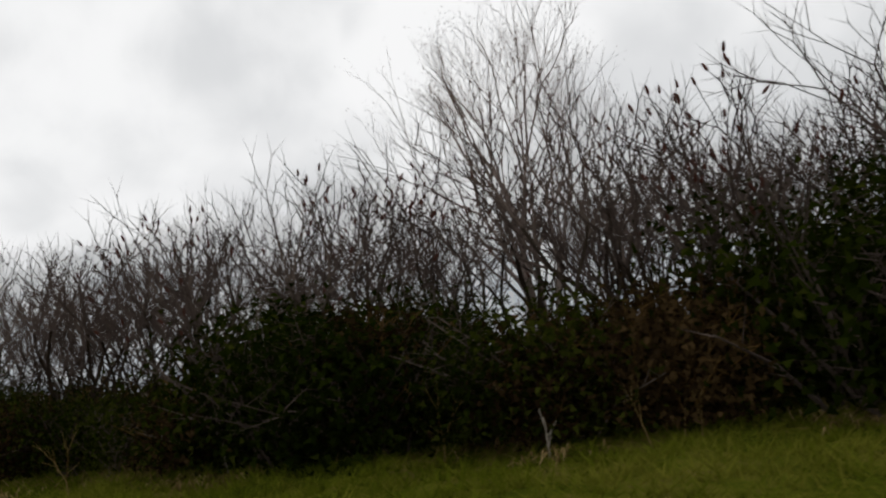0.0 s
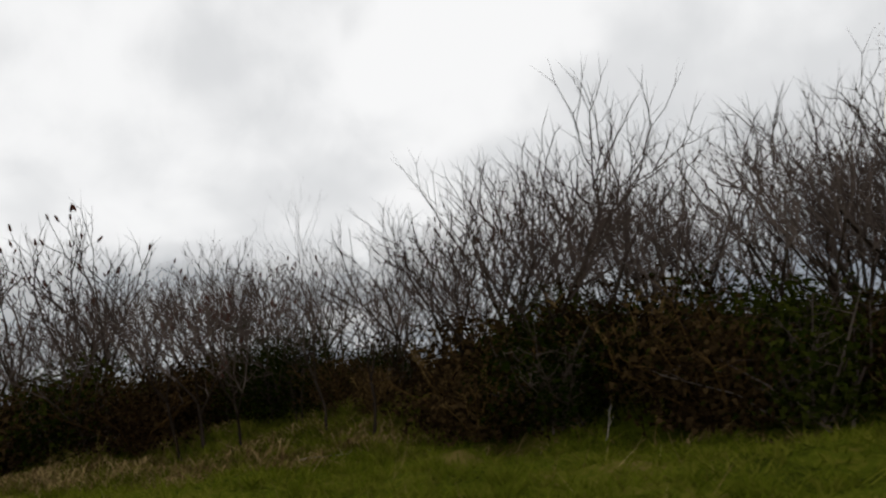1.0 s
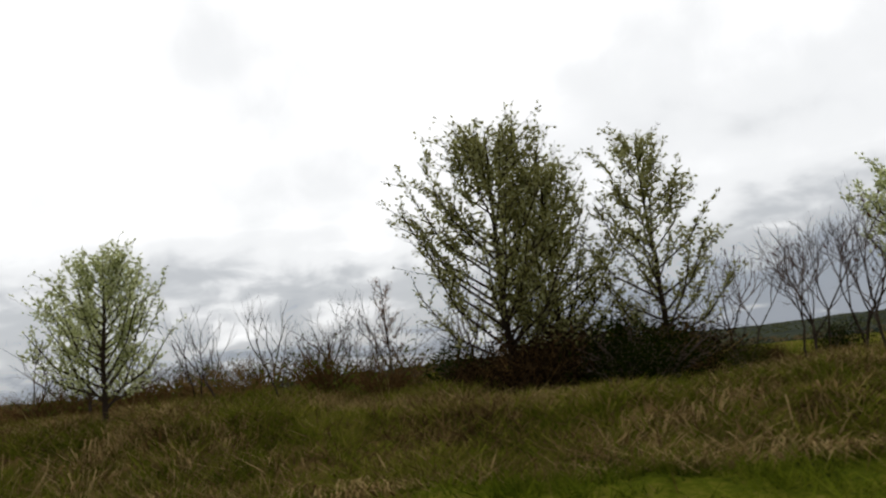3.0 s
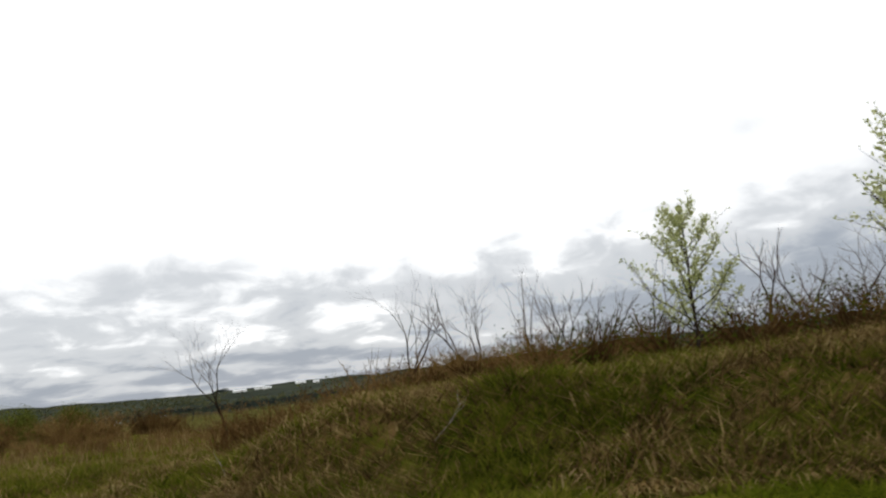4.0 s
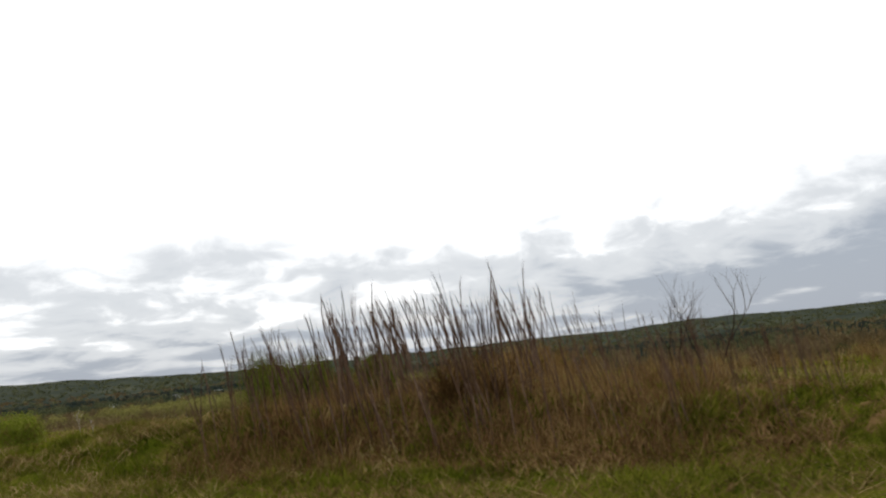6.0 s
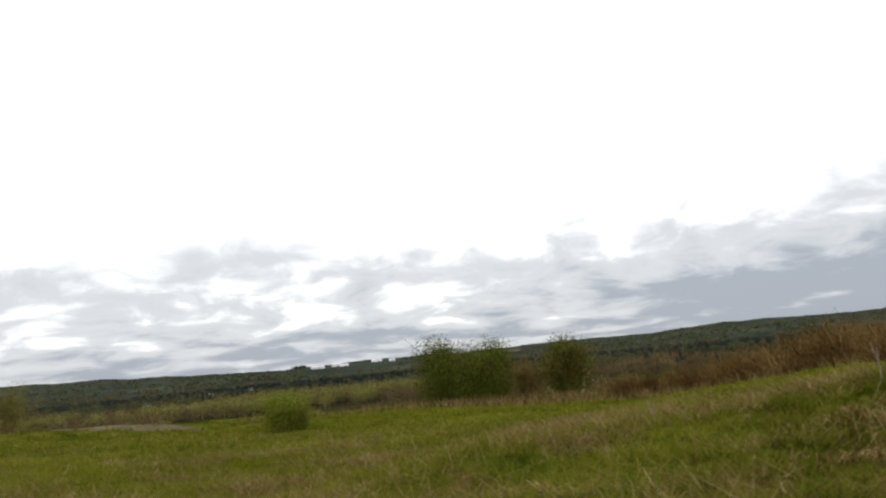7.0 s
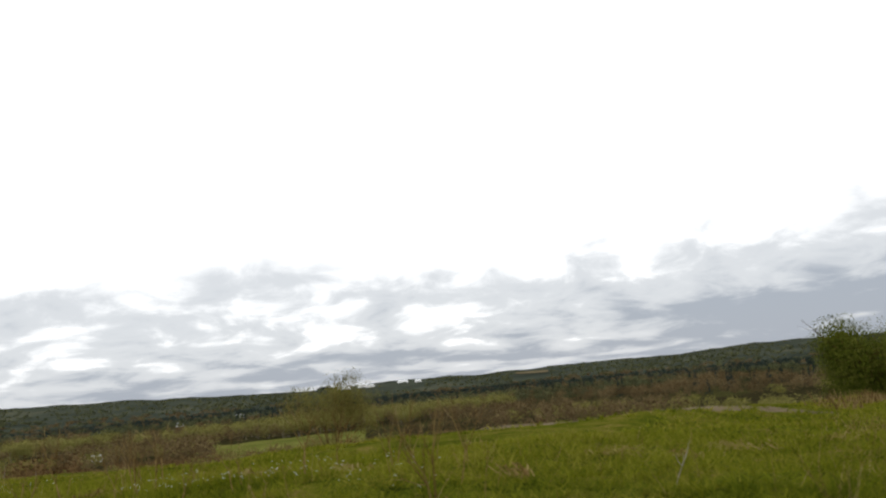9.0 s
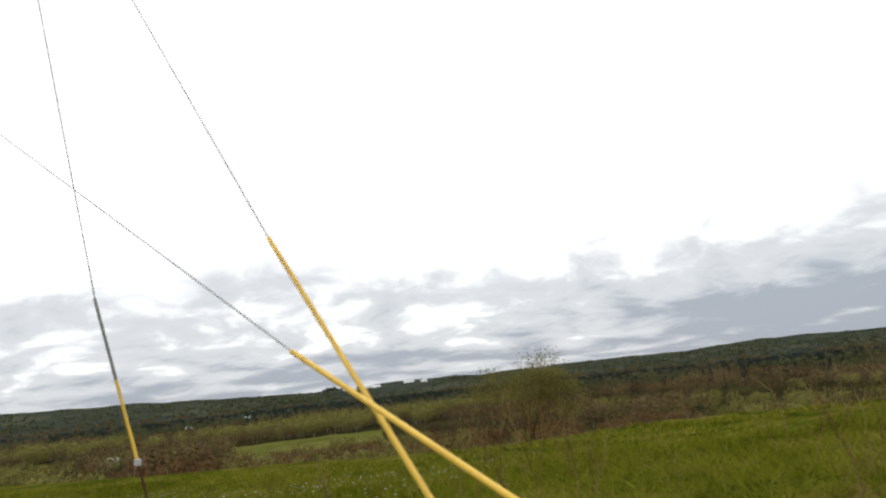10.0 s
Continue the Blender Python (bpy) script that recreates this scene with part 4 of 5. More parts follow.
# -- bare trees along the brow --
lone = bare_tree("bare_tree", dict(FINE, forks=[3, 3, 2], spread=(0.3, 0.62), rise=0.04), 61, 3.05, 0.045, 1, "small leafless tree with a fan of fine branches", "tree", tilt=0.1)
lone.matrix_basis = stand(-0.3, 16.1)
put(lone, stand(5.1, 13.8, 130, 0.97))
put(lone, stand(6.9, 13.4, 250, 0.72))
row_kinds = [bare_tree("bare_tree", SLENDER, 70 + i, 2.4, 0.026, 1 + i % 2, "small leafless sumac on the brow", "tree", group="bare trees along the brow") for i in range(4)]
for x, y, s, k in [(4.3, 14.3, 0.7, 1), (6.7, 13.5, 0.9, 2), (7.9, 14.0, 0.9, 3), (8.5, 13.2, 0.75, 0), (9.4, 14.5, 0.8, 1), (13.6, 8.9, 0.62, 2), (13.0, 9.4, 0.62, 3), (14.2, 9.6, 0.62, 1), (11.6, 13.5, 0.8, 0), (12.4, 14.8, 0.8, 2), (-13.2, 18.0, 1.0, 1), (-14.0, 18.3, 0.95, 3), (3.6, 18.0, 0.6, 2), (-20.0, 13.0, 0.62, 0)]:
    put(row_kinds[k], stand(x, y, x * 61, s))

for i in range(26):
    x, y = rng.uniform(12.2, 19), rng.uniform(11.5, 16)
    put(rng.choice(row_kinds), stand(x, y, rng.uniform(0, 360), rng.uniform(0.55, 0.8)))
for i in range(8):
    x, y = rng.uniform(1.5, 8), rng.uniform(17, 22)
    put(rng.choice(row_kinds), stand(x, y, rng.uniform(0, 360), rng.uniform(0.5, 0.75)))
brow_bush = [shrub("brow_bush", 260 + i, 0.85, 1.7, "low olive bush on the bank's crest", 70, 7, 350, 0.045, BUSHLEAF, BROWNTWIG, group="olive bushes on the crest") for i in range(2)]
for i, (x, y) in enumerate([(10.9, 11.2), (11.7, 11.8), (12.7, 11.4), (13.9, 10.6), (15.3, 10.4), (9.6, 12.2), (8.8, 9.3), (10.2, 10.0), (11.2, 10.3), (12.2, 10.2), (13.2, 9.9), (14.6, 10.0), (15.6, 9.6), (9.2, 10.4)]):
    put(brow_bush[i % 2], stand(x, y, x * 90, 0.8 + 0.1 * (i % 3)))

# -- brown dry shrubs on the brow --
dry_kinds = [shrub("dry_shrub", 240 + i, 1.3, 2.6, "russet leafless shrub of upright stems", 62, 4, 60, 0.05, BUSHLEAF, BROWNTWIG, group="dry shrubs on the brow") for i in range(4)]
for i in range(110):
    x = rng.uniform(-22, 12)
    y = lerp_table(BROW, x) + rng.uniform(1.5, 12)
    if x > 2 and rng.random() < 0.7:
        continue
    put(rng.choice(dry_kinds), stand(x, y, rng.uniform(0, 360), rng.uniform(0.3, 0.55), 0.1))
for i in range(84):
    x, y = rng.uniform(2.4, 9.5), rng.uniform(10.8, 15)
    put(rng.choice(dry_kinds), stand(x, y, rng.uniform(0, 360), rng.uniform(0.75, 1.05) * lerp_table([(2, 0.5), (3.5, 0.75), (5.5, 0.85), (6.5, 0.6), (10, 0.45)], x)))
for i in range(60):
    x = rng.uniform(-33, -17)
    y = lerp_table(BROW, x) + rng.uniform(-3, 7)
    put(rng.choice(dry_kinds), stand(x, y, rng.uniform(0, 360), rng.uniform(0.9, 1.25) * lerp_table([(-33, 0.8), (-28, 1.1), (-22, 1.3), (-17, 0.8)], x), 0.1))

# -- sumac stalks --
STALKBARK = material("sumac_stalk_bark", [(0.3, (0.045, 0.027, 0.017)), (0.5, (0.085, 0.053, 0.036)), (0.7, (0.14, 0.095, 0.066))], 1.2, 12.0, 0.9, 0.0, by_object=0.3)
stalk_kinds = [bare_tree("sumac_stalk", dict(STALK, forks=[1, 1, 2], spread=(0.03, 0.16), levels=3, wobble=0.03, rise=0.03, taper=0.93, thick=(0.85, 0.95)), 80 + i, 2.1, 0.0095, 1, "straight leafless sumac stalk with a blunt tip", "sapling", bark=STALKBARK, twig=STALKBARK, group="stand of sumac stalks") for i in range(5)]
for i in range(330):
    x, y = rng.uniform(-20.4, -11.0), rng.uniform(8.6, 12.6)
    if x < -18.4 - 0.121 * y + 0.15:
        continue
    put(rng.choice(stalk_kinds), leaning(x, y, rng.uniform(0, 360), rng.uniform(0.72, 1.05) * lerp_table([(-20.5, 0.45), (-19, 0.65), (-17, 0.92), (-15, 0.88), (-13.5, 0.55), (-11, 0.42)], x), rng.uniform(-14, -5), rng.uniform(-4, 4)))
for i in range(6):
    x, y = rng.uniform(-18.6, -13.4), rng.uniform(9.3, 12.5)
    put(rng.choice(dry_kinds), stand(x, y, rng.uniform(0, 360), rng.uniform(0.4, 0.7)))

# -- bushes on the field --
bush_a = shrub("field_bush", 301, 4.0, 6.2, "rounded green willow bush on the field's brow", 90, 6, 34000, 0.10, BUSHLEAF, BROWNTWIG)
bush_a.matrix_basis = stand(-43.1, 47.6, 0, 1.02)
bush_b = shrub("field_bush", 302, 4.2, 5.2, "olive bush with reddish bare stems", 150, 8, 10000, 0.11, BUSHLEAF, BROWNTWIG)
bush_b.matrix_basis = stand(-37.4, 49.5, 0, 0.9)
bush_c = shrub("field_bush", 303, 2.6, 4.4, "low reddish brushwood between two bushes", 150, 8, 500, 0.14, BUSHLEAF, BROWNTWIG)
bush_c.matrix_basis = stand(-39.6, 48.6, 0, 0.9)
bush_d = shrub("field_bush", 304, 1.7, 2.4, "small fresh green bush in the field", 50, 5, 11000, 0.06, FRESHLEAF, BROWNTWIG)
bush_d.matrix_basis = stand(-40.3, 23.2, 0, 0.82) @ Matrix.Diagonal((1.4, 1.4, 0.95, 1))
bush_e = leafy_tree("willow_bush", dict(FINE, levels=5, leaf_from=4, trunk_levels=2, forks=[2, 3], spread=(0.2, 0.5)), 306, 5.3, 0.06, "budding multi-stemmed willow below the brow", 3, 0.075, OLIVELEAF, stems=7, tilt=0.42, bark=BROWNTWIG)
bush_e.matrix_basis = stand(-68.2, 33.5, 0, 1.0)
retire(thick_kinds + brow_bush + sumac_kinds + under_kinds + brown_kinds + row_kinds + dry_kinds + stalk_kinds)

# -- woods in the valley and on the hills --


FROM_X = -56.0
HILL_LINE = [(-80, 0.85), (-54, 0.76), (-47, 0.60), (-41, 0.34), (-37, 0.16), (-30, 0.20), (-22, 0.17), (-14, 0.24), (-9, 0.20), (-4, 0.44), (4, 0.30), (20, 0.40), (45, 0.30)]


def hill_z(az, r):
    """Long wooded hill that closes the valley: its height over a bearing and range."""
    top = 1.3 + 3200 * math.tan(radians(lerp_table(HILL_LINE, az)))
    top += 6.5 * noise.noise((az * 0.16, 1.0, 2.0)) + 4.5 * noise.noise((az * 0.5, 4.0, 2.0)) + 1.8 * noise.noise((az * 1.9, 7.0, 2.0))
    rise = smooth01(1700, 3200, r) * (1 - smooth01(3200, 4400, r))
    swell = 7.0 * noise.noise((az * 0.12, r * 0.0022, 5.0)) * smooth01(1800, 2300, r) * (1 - smooth01(2700, 3150, r))
    return -36 + (top + 36) * rise + swell


def bearing(az, r, x0=FROM_X):
    a = radians(az)
    return x0 + r * math.sin(a), r * math.cos(a)


AZS = list(np.arange(-80, 45.1, 0.25))
RS = list(np.arange(1700, 4450, 75))
hv = [(*bearing(a, r), hill_z(a, r)) for r in RS for a in AZS]
na = len(AZS)
hf = [(j * na + i, j * na + i + 1, (j + 1) * na + i + 1, (j + 1) * na + i) for j in range(len(RS) - 1) for i in range(na - 1)]
hm = bpy.data.meshes.new("hills")
hm.from_pydata(hv, [], hf)
hm.polygons.foreach_set("use_smooth", [True] * len(hm.polygons))
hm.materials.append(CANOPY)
tagged(new("hills", hm), "long dark wooded hills across the valley", "hills", kind="structure")


def hill_field(az0, az1, r0, r1, mat, label):
    """A cleared field that lies on the hill between two bearings."""
    na, nr = 10, 6
    v = []
    for j in range(nr + 1):
        for i in range(na + 1):
            az, r = az0 + (az1 - az0) * i / na, r0 + (r1 - r0) * j / nr + 30 * math.sin(2.2 * i / na + 1)
            v.append((*bearing(az, r), hill_z(az, r) + 2.5))
    f = [(j * (na + 1) + i, j * (na + 1) + i + 1, (j + 1) * (na + 1) + i + 1, (j + 1) * (na + 1) + i) for j in range(nr) for i in range(na)]
    me = bpy.data.meshes.new("field")
    me.from_pydata(v, [], f)
    me.materials.append(mat)
    tagged(new("field", me), label, "field", kind="structure")


hill_field(-20.2, -17.9, 2520, 2640, STUBBLE, "pale stubble field among the hill's woods")


def strip(name, az0, az1, near, far, mat, label, category):
    """A mown strip on the valley floor, its edges wavering."""
    n = 26
    v, f = [], []
    for i in range(n + 1):
        a = az0 + (az1 - az0) * i / n
        w = noise.noise((a * 0.9, near * 0.01, 3.0))
        for k in range(5):
            r = near + (far - near) * k / 4 + w * (far - near) * 0.12
            x, y = bearing(a, r)
            v.append((x, y, ground_z(x, y) + 0.5))
    for i in range(n):
        for k in range(4):
            f.append((i * 5 + k, i * 5 + 5 + k, i * 5 + 6 + k, i * 5 + k + 1))
    me = bpy.data.meshes.new(name)
    me.from_pydata(v, [], f)
    me.materials.append(mat)
    return tagged(new(name, me), label, category, kind="structure")


strip("meadow", -41.0, -30.5, 446, 604, MEADOW, "light green meadow among the valley trees", "meadow")
strip("farm_track", -39, -30.5, 424, 440, TRACK, "tan earth track along the meadow", "track")


def far_woods(name, seed, count, place, sizes, mat, label, bits=60, conifer=False, bit=0.9, broad=(0.45, 0.75), trunks=None):
    """Far trees: rounded or pointed crowns of many small outward-facing sprays."""
    rng = random.Random(seed)
    gen = np.random.default_rng(seed)
    raw = Raw()
    v, f = raw.v, raw.f
    for _ in range(count):
        x, y, z = place(rng)
        z -= 0.3
        h = rng.uniform(*sizes)
        w = h * rng.uniform(*broad) * (0.45 if conifer else 1)
        g = gen.normal(size=(bits, 3)) * (1, 1, 0.9) + (0, 0, 0.25)
        n = g / np.linalg.norm(g, axis=1)[:, None]
        if conifer:
            u = gen.random(bits)
            q = np.stack([n[:, 0] * w * (1.02 - u), n[:, 1] * w * (1.02 - u), h * u], 1)
            n[:, 2] = abs(n[:, 2]) * 0.5
        else:
            lumps = np.stack([gen.normal(0, 0.35, 3) * w, gen.normal(0, 0.35, 3) * w, gen.uniform(0.45, 0.68, 3) * h], 1)
            which = gen.integers(0, 3, bits)
            k = gen.uniform(0.55, 0.8, 3)[which] * gen.uniform(0.7, 1.05, bits)
            q = lumps[which] + n * k[:, None] * (w, w, 0.56 * h)
            q[:, 2] = np.maximum(q[:, 2], 0.1 * h * gen.random(bits))
        n = n + gen.normal(0, 0.22, (bits, 3))
        n /= np.linalg.norm(n, axis=1)[:, None]
        s1 = np.cross(n, gen.normal(size=(bits, 3)))
        s1 /= np.linalg.norm(s1, axis=1)[:, None]
        s2 = np.cross(n, s1)
        s = bit * gen.uniform(0.6, 1.4, (bits, 1))
        q = q + (x, y, z)
        e = gen.uniform(0.5, 1.1, (bits, 2, 1))
        base = len(v)
        v.extend(np.stack([q + s1 * s, q - s1 * s * 0.5 + s2 * s * e[:, 0], q - s1 * s * 0.5 - s2 * s * e[:, 1]], 1).reshape(-1, 3).tolist())
        f.extend((b, b + 1, b + 2) for b in range(base, base + 3 * bits, 3))
        if trunks is not None and rng.random() < 0.7:
            q = Vector((x + rng.gauss(0, 0.3) * w, y - w, z))
            trunks.spike(q, q + Vector((rng.gauss(0, 0.6), rng.gauss(0, 0.3), h * rng.uniform(0.6, 1.0))), rng.uniform(0.12, 0.22))
    return tagged(new(name, raw.mesh(name, mat)), label, "woods", kind="stuff")


def valley(r0, r1, az0=-66, az1=18, patch=-9.0, seed=0.0, grain=0.008):
    """Places in a belt of the valley, in patches, clear of the meadow."""
    def pick(rng):
        while True:
            az = rng.uniform(az0, az1)
            r = math.sqrt(rng.uniform(r0 * r0, r1 * r1))
            if -40.8 < az < -28.5 and 418 < r < 606:
                continue
            x, y = bearing(az, r)
            if noise.noise((x * grain, y * grain, seed)) > patch:
                return x, y, ground_z(x, y)
    return pick


def hillside(r0, r1, patch=-9.0, seed=0.0):
    def pick(rng):
        while True:
            az = rng.uniform(-66, 18)
            r = rng.uniform(r0, r1)
            if (-33.4 < az < -26.6 and r > 2300) or (-20.4 < az < -17.7 and 2250 < r < 2670):
                continue
            if noise.noise((az * 0.22, r * 0.002, seed)) > patch:
                return *bearing(az, r), hill_z(az, r)
    return pick


sticks = Raw()
# brush just below the brow
far_woods("valley_brush", 406, 420, valley(48, 190, -66, -37, -0.1, 3, 0.02), (2.0, 4.2), FAR_MATS[4], "russet brush below the brow", 300, bit=0.14, trunks=sticks)
far_woods("valley_brush", 416, 520, valley(60, 230, -27, 18, -0.25, 5, 0.02), (2.2, 4.5), FAR_MATS[4], "russet brush down the slope", 300, bit=0.15, trunks=sticks)
far_woods("valley_brush", 407, 520, valley(60, 300, -66, 18, -0.08, 9, 0.02), (2.0, 4.5), FAR_MATS[1], "olive budding brush below the brow", 260, bit=0.16)
# woods on the valley floor
far_woods("valley_woods", 401, 520, valley(200, 400, -66, 18, -0.05, 1), (5, 8.5), FAR_MATS[4], "russet leafless trees in the valley", 200, bit=0.34, trunks=sticks)
far_woods("valley_woods", 411, 420, valley(200, 600, -66, 18, 0.05, 14), (6, 10), FAR_MATS[1], "olive budding trees in the valley", 200, bit=0.4)
far_woods("valley_woods", 402, 380, valley(618, 790, -62, -20, -0.2, 7), (12, 17), FAR_MATS[1], "belt of olive budding trees behind the meadow", 260, bit=0.55, trunks=sticks)
far_woods("valley_woods", 412, 900, valley(400, 900, -66, 18, -0.05, 27), (9, 14), FAR_MATS[0], "brown leafless woodland in the valley", 130, bit=0.6)
far_woods("valley_woods", 403, 900, valley(800, 1350, -66, 18, -0.05, 13, 0.005), (9, 14), FAR_MATS[2], "grey-green woods in the valley", 70, bit=0.9)
far_woods("hill_woods", 405, 900, valley(800, 1500, -66, 18, 0.0, 23, 0.005), (8, 12), FAR_MATS[0], "brown distant woods in the valley's depth", 60, bit=0.9)
far_woods("hill_woods", 404, 1300, valley(1250, 1800, -66, 18, -0.2, 17, 0.004), (9, 14), FAR_MATS[3], "dark distant woods in the valley's depth", 40, bit=1.3)
far_woods("conifers", 409, 240, valley(700, 1300, -66, 18, 0.1, 33, 0.004), (12, 18), FAR_MATS[3], "dark conifers standing over the valley woods", 60, True, 0.9)
far_woods("hill_woods", 417, 1100, hillside(1620, 2150, -0.2, 53), (7, 11), FAR_MATS[0], "brown woods at the hills' foot", 40, bit=1.5, broad=(0.7, 1.1))
far_woods("hill_woods", 415, 1300, hillside(1650, 2450, -0.2, 47), (6, 10), FAR_MATS[2], "lighter woods on the far hills", 34, bit=1.8, broad=(0.7, 1.2))
far_woods("hill_woods", 418, 2600, hillside(2150, 2950, -0.3, 59), (3, 6), FAR_MATS[2], "woods that run up to the far ridge", 16, bit=2.0, broad=(0.8, 1.5))
tagged(raw_part("tree_trunks", sticks, DEADWOOD, None), "pale bare trunks among the valley trees", "woods", kind="stuff")


def ridge_clump(rng):
    az, r = -33.8 + rng.gauss(0, 0.3), rng.uniform(3020, 3120)
    return *bearing(az, r), hill_z(az, r) - 7


far_woods("ridge_trees", 408, 22, ridge_clump, (14, 22), FAR_MATS[3], "dark clump of trees on the far ridge", 60, bit=1.6)

# -- pale dead branches --
def dead_branch(base, way, length, r, seed, label):
    """A barkless branch with two or three snapped side twigs."""
    rng = random.Random(seed)
    raw = Raw()
    p, d = Vector((0, 0, 0)), Vector(way).normalized()
    pts, rad = [p.copy()], [r]
    for i in range(5):
        d = (d + Vector((rng.gauss(0, 0.13), rng.gauss(0, 0.13), rng.gauss(0, 0.09)))).normalized()
        p = p + d * (length / 5)
        pts.append(p.copy())
        rad.append(r * (1 - 0.14 * (i + 1)))
    raw.tube(pts, rad, 6)
    for _ in range(3):
        q = pts[rng.randint(2, 4)]
        side = (d + Vector((rng.gauss(0, 0.8), rng.gauss(0, 0.8), abs(rng.gauss(0, 0.5))))).normalized()
        raw.tube([q, q + side * length * 0.16, q + side * length * rng.uniform(0.22, 0.4) + Vector((0, 0, 0.03))], [r * 0.6, r * 0.45, r * 0.2], 4)
    thing = empty("dead_branch", label, "branch", "pale dead branches", pose(base[0], base[1], ground_z(base[0], base[1]) + base[2]))
    raw_part("wood", raw, PALEWOOD, thing, smooth=True)


PALEWOOD = material("bleached_dead_wood", [(0.3, (0.16, 0.135, 0.10)), (0.6, (0.30, 0.26, 0.21))], 2.0, 25.0, 0.9, 0.2)
UPRIGHT, FALLEN = "bleached dead branch standing in the undergrowth", "bleached dead branch lying in the grass"
for k, (x, y, z, way, length, r, label) in enumerate([
        (45.26, 7.6, -0.05, (-0.15, 0.1, 1), 0.55, 0.016, UPRIGHT), (43.46, 8.7, 0.1, (0.05, 0, 1), 0.8, 0.014, UPRIGHT),
        (47.07, 7.75, 0, (0, 0, 1), 0.35, 0.012, UPRIGHT), (47.3, 8.0, 0, (-0.2, 0, 1), 0.3, 0.012, UPRIGHT),
        (49.0, 6.9, -0.05, (-0.1, 0, 1), 0.5, 0.022, UPRIGHT), (38.9, 7.6, 0, (0.3, 0.2, 1), 0.4, 0.012, UPRIGHT),
        (35.6, 7.7, 0.05, (1, 0.15, 0.12), 0.7, 0.014, FALLEN), (30.5, 7.0, 0.08, (1, 0.1, 0.05), 0.9, 0.014, FALLEN),
        (30.0, 8.0, 0.1, (1, 0.2, 0.1), 0.5, 0.012, FALLEN), (37.4, 8.2, 0.4, (1, -0.2, 0.2), 0.8, 0.012, FALLEN),
        (5.15, 7.05, 0.06, (1, -0.3, -0.25), 0.55, 0.010, FALLEN), (5.1, 7.15, 0.09, (1, -0.1, -0.1), 0.6, 0.010, FALLEN),
        (5.3, 6.95, 0.10, (1, -0.5, -0.3), 0.45, 0.009, FALLEN), (5.49, 7.6, 0.05, (-0.25, 0, 1), 0.3, 0.010, UPRIGHT),
        (9.1, 8.0, 0.05, (1, -0.2, -0.05), 0.5, 0.009, FALLEN), (8.3, 6.7, 0.05, (0.35, 0, 0.6), 0.6, 0.009, UPRIGHT),
        (-22.75, 10.2, 0.05, (0.25, 0, 1), 0.5, 0.014, UPRIGHT), (-22.55, 10.3, 0.05, (-0.3, 0, 1), 0.35, 0.012, UPRIGHT),
        (-25.35, 10.5, 0.02, (-0.2, 0, 1), 0.35, 0.010, UPRIGHT),
        (-47.4, 7.8, 0.02, (0.4, 0, 1), 0.45, 0.012, UPRIGHT), (-51.6, 7.0, 0.05, (0.6, 0, -0.2), 0.4, 0.010, FALLEN)]):
    dead_branch((x, y, z), way, length * 0.85, r * 0.55, 900 + k, label)

# -- dead weeds on the verge --
weed_kinds = [bare_tree("dead_weed", dict(STALK, levels=3, forks=[2, 3], spread=(0.2, 0.6), side=0.3), 90 + i, 0.95, 0.006, 1, "pale dead weed stalk in the grass", "weed", bark=STRAW, twig=STRAW, group="dead weeds on the verge", tilt=0.3) for i in range(4)]
rng = random.Random(9)
for i in range(46):
    x, y = rng.uniform(-64, -24), rng.uniform(3.4, 8)
    put(rng.choice(weed_kinds), stand(x, y, rng.uniform(0, 360), rng.uniform(0.45, 1.0), 0, rng.uniform(-14, 14)))
for i in range(30):
    x, y = rng.uniform(-60, -48), rng.uniform(4.5, 11)
    put(rng.choice(weed_kinds), stand(x, y, rng.uniform(0, 360), rng.uniform(0.6, 1.25), 0, rng.uniform(-10, 10)))
for i in range(26):
    x, y = rng.uniform(24, 55), rng.uniform(6.5, 9.0)
    put(rng.choice(weed_kinds), stand(x, y, rng.uniform(0, 360), rng.uniform(0.4, 0.9), 0, rng.uniform(-14, 14)))
for i in range(14):
    x, y = rng.uniform(-12, 10), rng.uniform(5.5, 9.0)
    put(rng.choice(weed_kinds), stand(x, y, rng.uniform(0, 360), rng.uniform(0.3, 0.7), 0, rng.uniform(-30, 30)))
for i in range(16):
    x, y = rng.uniform(-57.8, -50), rng.uniform(6.5, 10)
    put(rng.choice(weed_kinds), stand(x, y, rng.uniform(0, 360), rng.uniform(0.7, 1.2), 0, rng.uniform(-12, 12)))
retire(weed_kinds)

# ---- farm buildings far off ----


def barn(az, r, length, width, height, turn, label):
    x, y = bearing(az, r)
    z = max(ground_z(x, y), hill_z(az, r) if r > 1700 else -99)
    thing = empty("barn", label, "building", m=pose(x, y, z, 0, 0, turn))
    bm = bmesh.new()
    box(bm, (length, width, height + 6), (0, 0, height / 2 - 3))
    part("wall", bm, WHITE, thing)
    bm = bmesh.new()
    rise = width * 0.28
    pts = [(-length / 2 - 0.4, -width / 2 - 0.4, height), (-length / 2 - 0.4, width / 2 + 0.4, height), (-length / 2 - 0.4, 0, height + rise)]
    vs = [bm.verts.new(p) for p in pts] + [bm.verts.new((-p[0], p[1], p[2])) for p in pts]
    for q in ((0, 1, 2), (5, 4, 3), (0, 2, 5, 3), (2, 1, 4, 5), (1, 0, 3, 4)):
        bm.faces.new([vs[i] for i in q])
    part("roof", bm, GREYROOF, thing)
    bm = bmesh.new()
    box(bm, (length * 0.12, 0.2, height * 0.7), (length * 0.2, -width / 2 - 0.12, height * 0.35))
    part("door", bm, GREYPOST, thing)
    return thing


